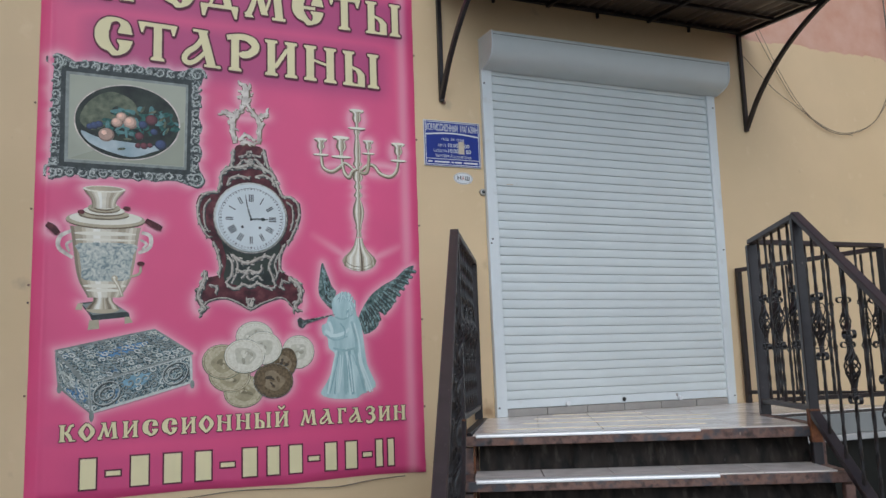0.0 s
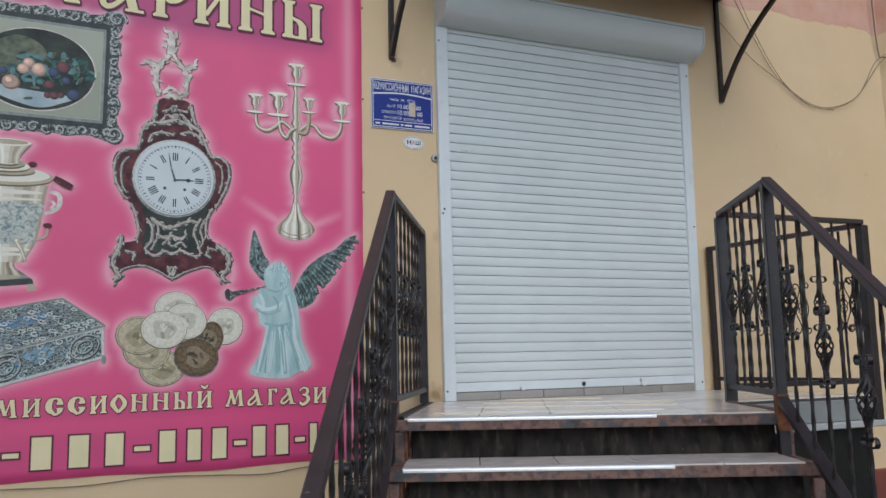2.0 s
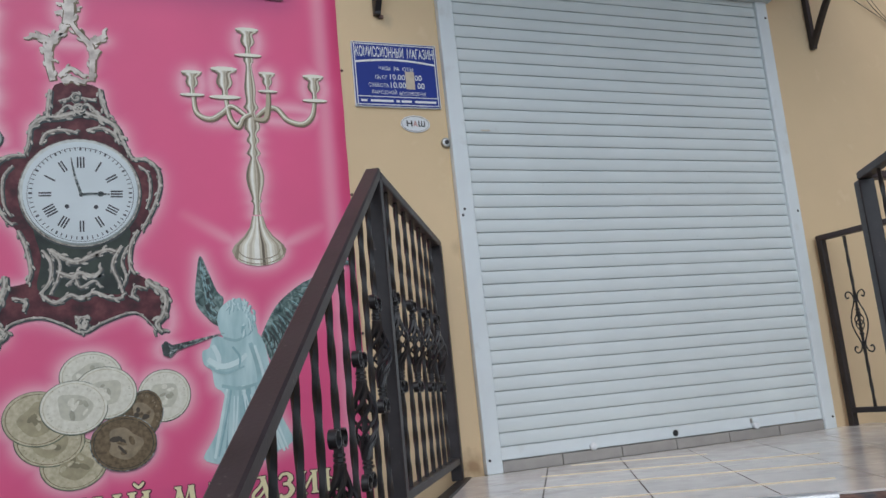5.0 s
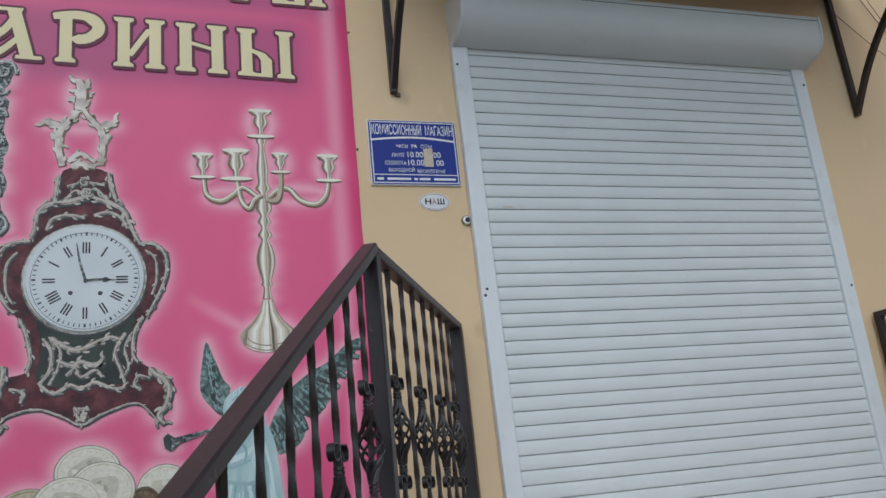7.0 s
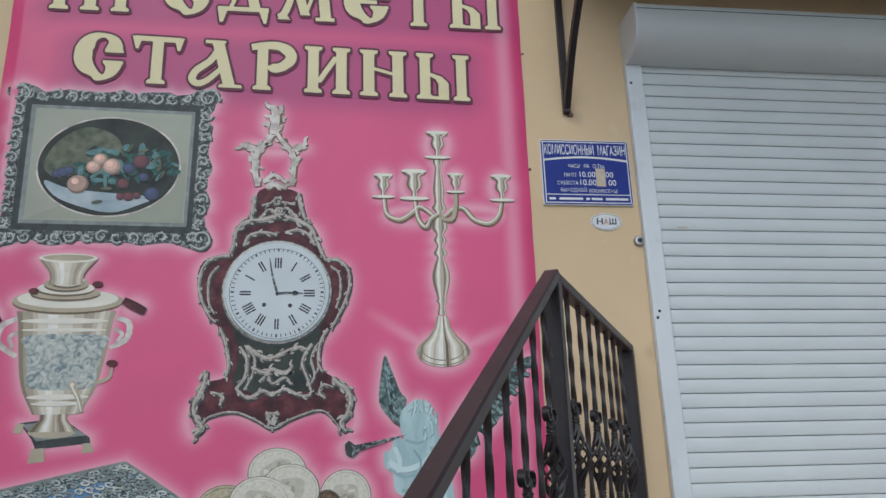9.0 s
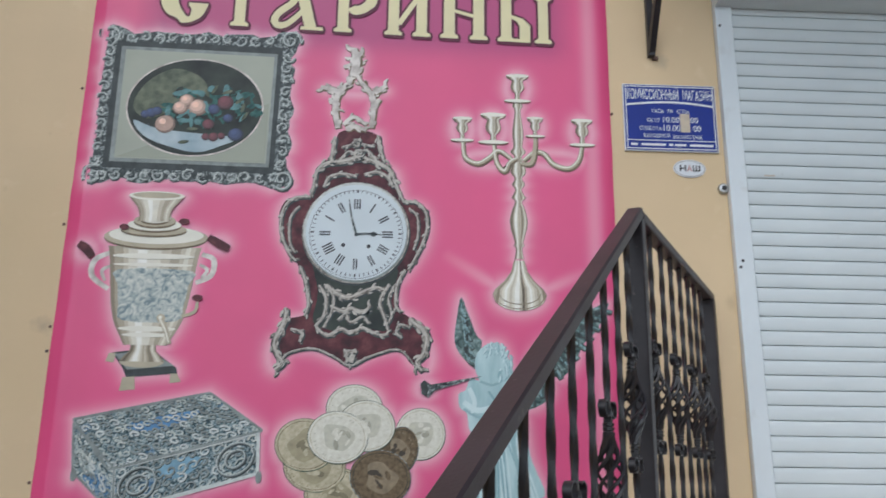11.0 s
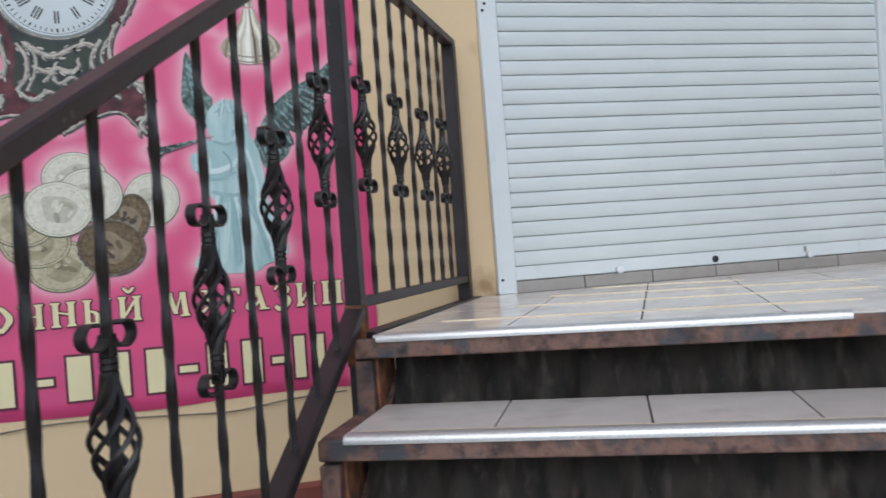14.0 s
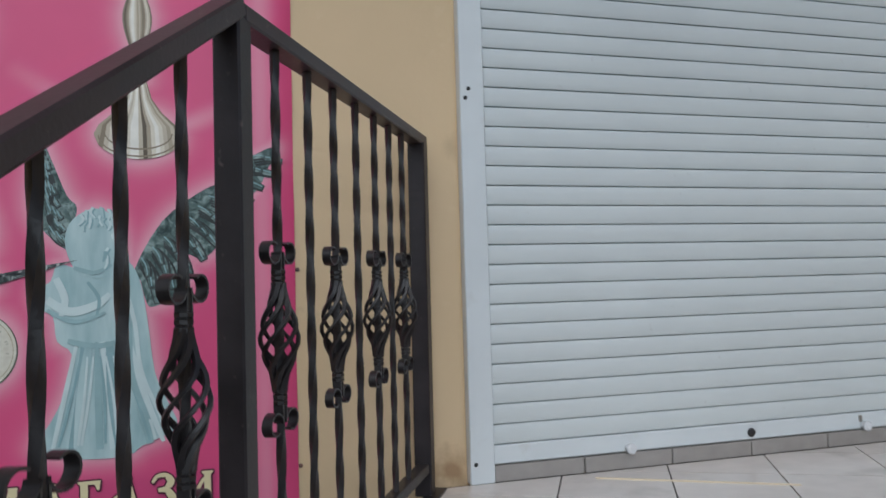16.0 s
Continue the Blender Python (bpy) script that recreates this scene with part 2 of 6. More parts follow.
def plaster():
    """Cream wall paint over older salmon plaster, which stays bare above a ragged line past the canopy."""
    m = surface("cream_wall_paint", two(CREAM, 0.03), 3.0, 0.72, bump=0.16, bump_scale=38, stain=[((0.68, 0.52, 0.31), 1.3, 0.45, 0.75), ((0.46, 0.35, 0.22), 5.5, 0.69, 0.83), ((0.76, 0.60, 0.39), 9, 0.62, 0.8)], rough_var=0.08)
    N, L = m.node_tree.nodes, m.node_tree.links
    b = N["Principled BSDF"]
    old = b.inputs["Base Color"].links[0].from_socket
    tc = N.new("ShaderNodeTexCoord")
    fine = N.new("ShaderNodeTexNoise")
    fine.inputs["Scale"].default_value, fine.inputs["Detail"].default_value = 22, 5
    L.new(tc.outputs["Object"], fine.inputs["Vector"])
    # old damp and rust marks
    for (x, z), r, c, amount in (((-0.055, 1.30), 0.075, (0.30, 0.17, 0.08), 0.8), ((-2.92, 2.36), 0.06, (0.40, 0.31, 0.21), 0.6), ((-2.745, 1.715), 0.05, (0.44, 0.34, 0.23), 0.5), ((-2.60, 2.05), 0.05, (0.42, 0.32, 0.22), 0.6), ((-3.1, 1.25), 0.10, (0.44, 0.34, 0.23), 0.45), ((-0.02, 2.19), 0.05, (0.42, 0.30, 0.17), 0.4), ((-0.245, 3.20), 0.045, (0.50, 0.40, 0.27), 0.7), ((2.6, 2.2), 0.12, (0.62, 0.48, 0.30), 0.4), ((3.1, 2.7), 0.18, (0.63, 0.49, 0.31), 0.4)):
        di = N.new("ShaderNodeVectorMath")
        di.operation = "DISTANCE"
        L.new(tc.outputs["Object"], di.inputs[0])
        di.inputs[1].default_value = (x, 0, z)
        sm = N.new("ShaderNodeMath")
        sm.operation = "MULTIPLY_ADD"
        L.new(fine.outputs["Fac"], sm.inputs[0])
        sm.inputs[1].default_value = -r * 1.6
        L.new(di.outputs["Value"], sm.inputs[2])
        mr = N.new("ShaderNodeMapRange")
        mr.inputs["From Min"].default_value, mr.inputs["From Max"].default_value = 0.15 * r, -0.75 * r
        mr.inputs["To Max"].default_value = amount
        L.new(sm.outputs[0], mr.inputs["Value"])
        mk = N.new("ShaderNodeMix")
        mk.data_type = "RGBA"
        L.new(mr.outputs[0], mk.inputs[0])
        L.new(old, mk.inputs[6])
        mk.inputs[7].default_value = (*c, 1)
        old = mk.outputs[2]
    sx = N.new("ShaderNodeSeparateXYZ")
    L.new(tc.outputs["Object"], sx.inputs[0])
    no = N.new("ShaderNodeTexNoise")
    no.inputs["Scale"].default_value, no.inputs["Detail"].default_value = 5, 6
    L.new(tc.outputs["Object"], no.inputs["Vector"])
    m1 = N.new("ShaderNodeMath")
    m1.operation = "MULTIPLY_ADD"
    m1.inputs[1].default_value = 0.16
    L.new(no.outputs["Fac"], m1.inputs[0])
    L.new(sx.outputs["Z"], m1.inputs[2])
    hi = N.new("ShaderNodeMapRange")
    hi.inputs["From Min"].default_value, hi.inputs["From Max"].default_value = 4.02, 4.03
    L.new(m1.outputs[0], hi.inputs["Value"])
    side = N.new("ShaderNodeMapRange")
    side.inputs["From Min"].default_value, side.inputs["From Max"].default_value = 2.0, 2.1
    L.new(sx.outputs["X"], side.inputs["Value"])
    both = N.new("ShaderNodeMath")
    both.operation = "MULTIPLY"
    L.new(hi.outputs[0], both.inputs[0])
    L.new(side.outputs[0], both.inputs[1])
    ra = N.new("ShaderNodeValToRGB")
    ra.color_ramp.elements[0].position, ra.color_ramp.elements[0].color = 0.35, (0.60, 0.33, 0.23, 1)
    ra.color_ramp.elements[1].position, ra.color_ramp.elements[1].color = 0.7, (0.68, 0.44, 0.35, 1)
    L.new(no.outputs["Fac"], ra.inputs[0])
    mx = N.new("ShaderNodeMix")
    mx.data_type = "RGBA"
    L.new(both.outputs[0], mx.inputs[0])
    L.new(old, mx.inputs[6])
    L.new(ra.outputs[0], mx.inputs[7])
    L.new(mx.outputs[2], b.inputs["Base Color"])
    return m


M_plaster = plaster()

# ---- the setting ----
LAND, RISE, TREAD, WIDE, STEPS = 1.26, 0.166, 0.268, 1.5, 8
GROUND = LAND - RISE * STEPS
TILES = pose(-0.658, -1.134, 0, 0, 0, -25.6) @ pose(0.585, 0.07, 0) @ pose(0, 0, 0, 0, 0, -3.0) @ pose(-0.585, -0.07, 0)   # the tiles lie slightly askew to the stairs
STAIR = pose(-0.658, -1.134, 0, 0, 0, -25.6)   # x across the stairs, y up the flight, from the top nosing's left end


def at_stair(x, y, z=0.0):
    return STAIR @ Vector((x, y, z))


g = G()
n = 80
g.add([(x, y, GROUND) for y in (-n, n) for x in (-n, n)], [(0, 1, 3, 2)])
ground = tagged(part("ground", g, M_asphalt), "grey worn asphalt ground in front of the shop", "ground", kind="structure")

# facade with the doorway cut through
g = G()
X0, X1, TOP, D0, D1, DZ = -7.0, 3.76, 6.5, 0.06, 1.76, 3.50
g.box((X0, 0, GROUND), (D0, 0.35, TOP)).box((D1, 0, GROUND), (X1 + 0.3, 0.35, TOP)).box((D0, 0, DZ), (D1, 0.35, TOP)).box((D0, 0, GROUND), (D1, 0.35, LAND))
wall_north = tagged(part("wall_north", g, M_plaster), "cream painted plaster facade with a doorway", "wall", kind="structure")
EAST = Matrix.Translation((X1, 0, 0)) @ pose(0, 0, 0, 0, 0, 20) @ Matrix.Translation((-X1, 0, 0))
# its far, unseen length is extended to block sky on the right
g = G(EAST).box((X1, -9.0, GROUND), (X1 + 0.35, 0.02, TOP))
wall_east = tagged(part("wall_east", g, M_plaster), "cream painted plaster wall, salmon above", "wall", kind="structure")
# added wall out of view; it blocks sky light from the facade's left end
g = G().box((X0 + 1.5, -4.0, GROUND), (X0 + 1.85, 0, TOP))
tagged(part("wall_west", g, M_plaster), "unseen plain cream plaster wall added to shade the facade's left end", "wall", kind="structure")
g = G().box((D0 - 0.3, 0.36, GROUND), (D1 + 0.3, 0.4, TOP))
tagged(part("wall_inside", g, M_dark), "dark wall closing the doorway behind the shutter", "wall", kind="structure")
g = G().box((X0, -0.045, GROUND), (X1 - 0.03, 0, 0.66), 0.012)
tagged(part("baseboard", g, M_redplinth), "dark red painted plinth along the facade", "plinth", kind="structure")
g = G(EAST).box((X1 - 0.045, -9.0, GROUND), (X1, -0.02, 0.66), 0.012)
tagged(part("baseboard", g, M_redplinth), "dark red painted plinth along the side wall", "plinth", kind="structure")


# ---- roller shutter ----
shutter = thing("roller_shutter", (0.91, -0.03, 1.3), "closed white aluminium roller shutter over the doorway", "shutter")
PITCH, SZ = 0.0557, 1.362
prof = [(-0.008, 0.0), (-0.0155, 0.0010), (-0.0172, 0.005), (-0.0184, 0.018), (-0.0187, 0.030), (-0.0177, 0.043), (-0.0148, 0.0520), (-0.008, 0.0548), (0.004, 0.0548), (0.004, 0.0)]
slat_mesh = G().extrude_x(prof, 0.045, 1.80).mesh("slat", True)
for i in range(38):
    part("slat", slat_mesh, M_white, shutter, at=(0, 0, SZ + i * PITCH))
bottom_bar = part("bottom_bar", G().box((0.064, -0.022, 1.308), (1.752, 0.004, 1.360), 0.003), M_guide, shutter)
for x in (0.485, 1.343):
    pin = G(pose(x, -0.022, 1.319, 90)).lathe([(0.011, 0), (0.011, 0.006), (0.016, 0.012), (0.016, 0.022), (0.010, 0.027)], 14)
    part("pull_knob", pin, M_wprint, bottom_bar, "white plastic pull knob", smooth=True)
part("lock_cylinder", G(pose(0.912, -0.022, 1.330, 90)).lathe([(0.0135, 0), (0.0135, 0.004), (0.010, 0.006)], 18), M_dark, bottom_bar, "dark round lock", smooth=True)
part("smear", G().box((0.135, -0.0192, 2.706), (0.178, -0.0178, 2.711)), M_beige, shutter, "small brown smear")
part("bracket", G().box((1.325, -0.026, 1.330), (1.338, -0.012, 1.352), 0.002), M_steel, bottom_bar)
def guide(x0, x1, lean):
    """An upright channel that stands slightly out of plumb."""
    g = G().box((x0, -0.034, LAND), (x1, 0.0, 3.46), 0.003)
    g.v = [(x + lean * (z - LAND) / 2.2, y, z) for x, y, z in g.v]
    return g


for x0, x1 in ((-0.008, 0.064), (1.752, 1.824)):
    lean = -0.010 if x0 < 1 else 0.022
    gd = part("guide_rail", guide(x0, x1, lean), M_guide, shutter)
    xs = (x0 + 0.016) if x0 < 1 else (x1 - 0.020)
    for z in (1.315, 2.326, 2.352, 3.36) if x0 < 1 else (1.315, 2.326, 3.36):
        part("screw", G(pose(xs + (0.010 if z == 2.352 else 0) + lean * (z - LAND) / 2.2, -0.034, z, 90)).lathe([(0.006, 0), (0.006, 0.001), (0.004, 0.003)], 10), M_dark, gd)
bz = 3.448
boxprof = [(0, bz + 0.006), (-0.040, bz), (-0.105, bz + 0.016), (-0.148, bz + 0.034), (-0.176, bz + 0.060), (-0.188, bz + 0.096), (-0.192, bz + 0.140), (-0.192, bz + 0.198), (-0.188, bz + 0.204), (-0.180, bz + 0.206), (0, bz + 0.214)]
part("shutter_box", G().extrude_x(boxprof[::-1], -0.006, 1.850), M_white, shutter, "white metal shutter housing", smooth=True)
for x0, x1 in ((-0.016, -0.006), (1.850, 1.860)):
    part("end_cap", G().extrude_x([(y * 1.03, bz + (z - bz) * 1.02 - 0.003) for y, z in boxprof[::-1]], x0, x1), M_guide, shutter)
part("seam", G().box((-0.006, -0.1935, bz + 0.180), (1.85, -0.1915, bz + 0.1825)), M_grout, shutter, "dark joint of the lid")
for x in (0.006, 0.93, 1.84):
    part("rivet", G(pose(x, -0.105, bz + 0.020, 70)).lathe([(0.004, 0), (0.004, 0.004), (0.002, 0.006)], 8), M_steel, shutter)
# low tile plinth under the shutter
for x0, x1 in ((0.066, 0.339), (0.343, 0.627), (0.631, 0.907), (0.911, 1.194), (1.198, 1.481), (1.485, 1.75)):
    part("tile", G().box((x0, -0.028, LAND), (x1, 0.0, 1.305), 0.002), M_plinth_tile, wall_north)

# ---- landing and stairs ----
def clip(poly, fn):
    """The part of a polygon where fn is positive."""
    out = []
    for i, p in enumerate(poly):
        q = poly[(i + 1) % len(poly)]
        a, b = fn(p), fn(q)
        if a >= 0:
            out.append(p)
        if (a >= 0) != (b >= 0):
            t = a / (a - b)
            out.append((p[0] + (q[0] - p[0]) * t, p[1] + (q[1] - p[1]) * t))
    return out


inv = STAIR.inverted()


def loc(p):
    return inv @ Vector((p[0], p[1], 0))


BX, BY, DX = 1.04, -1.10, 2.06
TL, WL = (-0.690, -1.050), (-0.150, -0.075)


def off_rail(p):
    """Distance to the right of the left railing's line."""
    dx, dy = WL[0] - TL[0], WL[1] - TL[1]
    return ((p[0] - TL[0]) * dy - (p[1] - TL[1]) * dx) / math.hypot(dx, dy)


landing = thing("entrance_landing", tuple(at_stair(0.75, 0.5, LAND - 0.05)), "tiled landing in a rusty steel frame before the shutter", "landing")
mainp = [tuple(at_stair(x, y)[:2]) for x, y in ((-0.005, 0.012), (WIDE, 0.012), (WIDE, 2.4), (-0.005, 2.4))]
mainp = clip(mainp, lambda p: -0.002 - p[1])
sidep = clip([(0.6, BY), (DX, BY), (DX, -0.002), (0.6, -0.002)], lambda p: loc(p)[0] - WIDE)
slab = part("slab", G().prism(mainp, LAND - 0.05, LAND - 0.006).prism(sidep, LAND - 0.05, LAND - 0.006), M_grout, landing, "dark grout bed")
cols = [-0.313, -0.013, 0.287, 0.587, 0.887, 1.187, 1.487, 1.787, 2.087, 2.387, 2.687, 2.987]
rows = [-0.037, 0.263, 0.561, 0.859, 1.157, 1.455, 1.753, 2.05, 2.35]


def lay(name, cells, zone, parent, z):
    for (x0, x1, y0, y1) in cells:
        q = [tuple((TILES @ Vector((x, y, 0)))[:2]) for x, y in ((x0, y0), (x1, y0), (x1, y1), (x0, y1))]
        for fn in zone:
            q = clip(q, fn) if len(q) > 2 else q
        if len(q) < 3:
            continue
        area = abs(sum(q[i][0] * q[(i + 1) % len(q)][1] - q[(i + 1) % len(q)][0] * q[i][1] for i in range(len(q)))) / 2
        if area > 0.002:
            part(name, G().prism(q, z - 0.012, z), M_tile, parent)


J = 0.0022
cells = [(a + J, b - J, c + J, d - J) for a, b in zip(cols, cols[1:]) for c, d in zip([-1.237, -0.937, -0.637, -0.337] + rows, [-0.937, -0.637, -0.337, -0.037] + rows[1:])]
lay("tile", [c for c in cells if c[3] > 0 and c[0] < WIDE + 0.1], [lambda p: WIDE - 0.003 - loc(p)[0], lambda p: loc(p)[1] - 0.013, lambda p: off_rail(p) - 0.045, lambda p: -0.032 - p[1]], slab, LAND)
lay("tile", cells, [lambda p: loc(p)[0] - WIDE - 0.001, lambda p: p[1] - BY, lambda p: DX - p[0], lambda p: -0.004 - p[1]], slab, LAND)

def nosing(y, z):
    """A rounded aluminium edge over the front of a step."""
    q = [(0.020, -0.002), (0.020, 0.002), (0.017, 0.004), (-0.007, 0.004), (-0.0125, 0.0022), (-0.0165, -0.0025), (-0.0175, -0.008), (-0.0172, -0.0135), (-0.0122, -0.0135), (-0.0122, -0.002)]
    return G(STAIR).extrude_x([(y + a, z + b) for a, b in q][::-1], 0.0, 1.0)


lf = G(STAIR).box((-0.055, -0.012, LAND - 0.050), (WIDE + 0.04, 0.012, LAND - 0.006), 0.003)
part("front_beam", lf, M_rust, landing, "rusty brown steel beam")
part("side_beam", G().bar((TL[0] + 0.018, TL[1] - 0.012, LAND - 0.026), (WL[0] + 0.052, WL[1] + 0.048, LAND - 0.026), 0.046, 0.06), M_rail, landing)
part("side_beam", G(STAIR).box((WIDE, 0.012, LAND - 0.06), (WIDE + 0.04, 0.76, LAND + 0.004), 0.003), M_rust, landing)
part("fascia", G().box((BX + 0.05, BY - 0.016, LAND - 0.13), (DX, BY - 0.002, LAND - 0.02), 0.003), M_fascia, landing, "grey painted side panel")
part("fascia", G().box((DX, BY - 0.016, LAND - 0.13), (DX + 0.014, -0.002, LAND - 0.02), 0.003), M_fascia, landing, "grey painted side panel")
part("lip", G().box((BX + 0.03, BY - 0.05, LAND - 0.165), (DX + 0.05, BY + 0.02, LAND - 0.132), 0.004), M_concrete, landing, "pale drip edge")
# dark panel; its black stands in for the deep shade of the gap
part("support_wall", G().prism([(0.95, BY + 0.03), (DX - 0.03, BY + 0.03), (DX - 0.03, -0.05), (0.5, -0.05)], GROUND, LAND - 0.17), M_shade_panel, landing, "near-black panel for the shaded gap below the side platform")
part("nosing_strip", nosing(0.0, LAND), M_alu, landing, "worn aluminium nosing", smooth=True)
part("tape", G(STAIR).box((0.02, 0.022, LAND - 0.001), (0.985, 0.034, LAND + 0.002)), M_tape, landing, "pale yellow strip")
for x0, x1, y0, y1 in ((0.095, 1.094, 0.275, 0.267), (0.239, 1.234, 0.655, 0.62), (0.319, 1.29, 1.02, 0.955), (0.45, 0.98, 1.37, 1.315)):
    st = G(STAIR).bar((x0, y0, LAND + 0.001), (x1, y1, LAND + 0.001), 0.012, 0.003, 0.0)
    part("tape", st, M_tape, landing, "pale yellow strip")

stairs = thing("entrance_stairs", tuple(at_stair(0.75, -1.0)), "open steel stairs with tiled treads and rust", "stairs")


def wavy(x0, x1, y, z0, z1, lean, seed):
    """A dark sheet hung across the stairs in uneven soft folds."""
    r = random.Random(seed)
    folds, x = [], x0 - 0.05
    while x < x1 + 0.1:
        folds.append((x, r.uniform(0.012, 0.026), r.uniform(0.006, 0.02), r.uniform(-0.25, 0.25)))
        x += r.uniform(0.07, 0.17)
    n, m = 150, 9
    vs = []
    for j in range(m):
        v = j / (m - 1)
        for i in range(n):
            x = x0 + (x1 - x0) * i / (n - 1)
            out = sum(a * math.exp(-((x - c - k * (v - 0.5) * 0.16) / w) ** 2) for c, w, a, k in folds) * (1.15 - 0.7 * v)
            out += 0.004 * math.sin(31 * x + 5 * v + seed) * (1 - v) + 0.003 * math.sin(9 * v + 17 * x)
            vs.append((x, y - out + lean * v, z0 + (z1 - z0) * v))
    return G(STAIR).add(vs, [(j * n + i, j * n + i + 1, (j + 1) * n + i + 1, (j + 1) * n + i) for j in range(m - 1) for i in range(n - 1)])


for k in range(0, STEPS):
    z, y = LAND - RISE * k, -TREAD * k
    # closing sheet below this nosing
    if k < STEPS:
        part("riser_sheet", wavy(0.012, WIDE, y + 0.062, z - RISE - 0.02, z - 0.03, 0.05, k + 3), M_ribbed, stairs, "dark creased riser sheet", smooth=True)
    if k == 0:
        continue
    fr = part("step_frame", G(STAIR).box((-0.055, y - 0.012, z - 0.047), (WIDE + 0.04, y + 0.012, z - 0.006), 0.003)
              .box((-0.055, y + 0.012, z - 0.055), (-0.012, y + TREAD + 0.03, z - 0.004), 0.003).box((WIDE + 0.002, y + 0.012, z - 0.055), (WIDE + 0.04, y + TREAD + 0.03, z - 0.004), 0.003), M_rust, stairs, "rusty brown steel step frame")
    part("bed", G(STAIR).box((-0.012, y + 0.012, z - 0.04), (WIDE + 0.002, y + TREAD + 0.054, z - 0.006)), M_grout, fr)
    for a, b in zip(cols[1:7], cols[2:8]):
        a, b = max(a, -0.008), min(b, WIDE)
        if b - a > 0.03:
            part("tile", G(STAIR).box((a + J, y + 0.013, z - 0.012), (b - J, y + TREAD + 0.052, z), 0.001), M_tile, fr)
    part("nosing_strip", nosing(y, z), M_alu, fr, "worn aluminium nosing", smooth=True)
    part("tape", G(STAIR).box((0.02, y + 0.022, z - 0.001), (0.985, y + 0.034, z + 0.002)), M_tape, fr, "pale yellow strip")
for k in range(STEPS - 1):
    z, y = LAND - RISE * k, -TREAD * k
    part("cheek", G(STAIR).box((-0.014, y + 0.012, z - RISE - 0.03), (-0.006, y + 0.16, z - 0.05), 0.002), M_orange, stairs, "rusty steel side cheek")
    for x in (-0.055, WIDE):
        lo = max(z - RISE - 0.055, GROUND)
        part("step_leg", G(STAIR).box((x, y - 0.010, lo), (x + 0.04, y + 0.030, z - 0.055), 0.003), M_rust, stairs)
for x in (-0.005, WIDE - 0.012):
    q = [(0.25, LAND - 0.06), (0.22, LAND - 0.06), (-TREAD * 7 + 0.22, LAND - RISE * 7 - 0.06), (-TREAD * 7 + 0.05, GROUND), (-TREAD * 7 + 0.45, GROUND), (0.25, LAND - RISE * 2)]
    part("stringer", G(STAIR).extrude_x(q, x, x + 0.012), M_rust, stairs, "rusty steel stringer plate")

# ---- railings ----
def twisted(length, w=0.0122):
    """A square bar with softened edges, twisted along most of its length."""
    vs, fs, a = [], [], 0.0
    steps = max(int(length / 0.016), 2)
    for i in range(steps + 1):
        z = length * i / steps
        if 1 < i < steps - 1:
            a += radians(17)
        for c in range(8):
            t = a + math.pi / 4 + c * math.pi / 4
            r = w * (0.64 if c % 2 == 0 else 0.52)
            vs.append((r * math.cos(t), r * math.sin(t), z))
    for i in range(steps):
        for c in range(8):
            fs.append((i * 8 + c, i * 8 + (c + 1) % 8, i * 8 + 8 + (c + 1) % 8, i * 8 + 8 + c))
    g = G()
    g.add(vs, fs + [tuple(range(8))[::-1], tuple(steps * 8 + c for c in range(8))])
    return g


def scroll(g, sx, sz):
    """One flat curl beside the bar, turned out and back."""
    pts = []
    for i in range(15):
        a = radians(-90 + 22 * i)
        r = 0.0225 - 0.00045 * i
        pts.append((0.0275 + r * math.sin(a), 0.021 - r * math.cos(a) + 0.011))
    base = [(0.005, -0.02), (0.006, 0.0)]
    line = base + pts
    hw, th = 0.0070, 0.0016
    vs, fs = [], []
    for i, (x, z) in enumerate(line):
        x2, z2 = line[min(i + 1, len(line) - 1)]
        x1, z1 = line[max(i - 1, 0)]
        d = math.hypot(x2 - x1, z2 - z1) or 1
        nx, nz = -(z2 - z1) / d, (x2 - x1) / d
        for s, t in ((-1, -1), (1, -1), (1, 1), (-1, 1)):
            vs.append((sx * (x + nx * th * t), s * hw, sz * (0.118 + z + nz * th * t)))
    for i in range(len(line) - 1):
        for c in range(4):
            fs.append((i * 4 + c, i * 4 + (c + 1) % 4, i * 4 + 4 + (c + 1) % 4, i * 4 + 4 + c))
    g.add(vs, fs + [(0, 1, 2, 3), tuple((len(line) - 1) * 4 + c for c in range(4))])


def basket():
    """A twisted basket with collars and four curls."""
    g = G()
    for k in range(6):
        pts, rs = [], []
        for i in range(19):
            t = i / 18
            r = 0.0055 + 0.0202 * math.sin(math.pi * t) ** 2.0
            a = 2 * math.pi * (k / 6) + radians(300) * (t - 0.5)
            pts.append((r * math.cos(a), r * math.sin(a), -0.095 + 0.19 * t))
            rs.append(0.0033 + 0.0026 * abs(2 * t - 1))
        g.tube(pts, rs, 5)
    for s in (-1, 1):
        for z in (0.094, 0.104, 0.114):
            g.lathe([(0.006, s * z - 0.005), (0.0105, s * z - 0.003), (0.0105, s * z + 0.003), (0.006, s * z + 0.005)], 8)
        for sx in (-1, 1):
            scroll(g, sx, s)
    g.v = [(x * 1.12, y * 1.12, z * 0.86) for x, y, z in g.v]
    return g.mesh("basket", True)


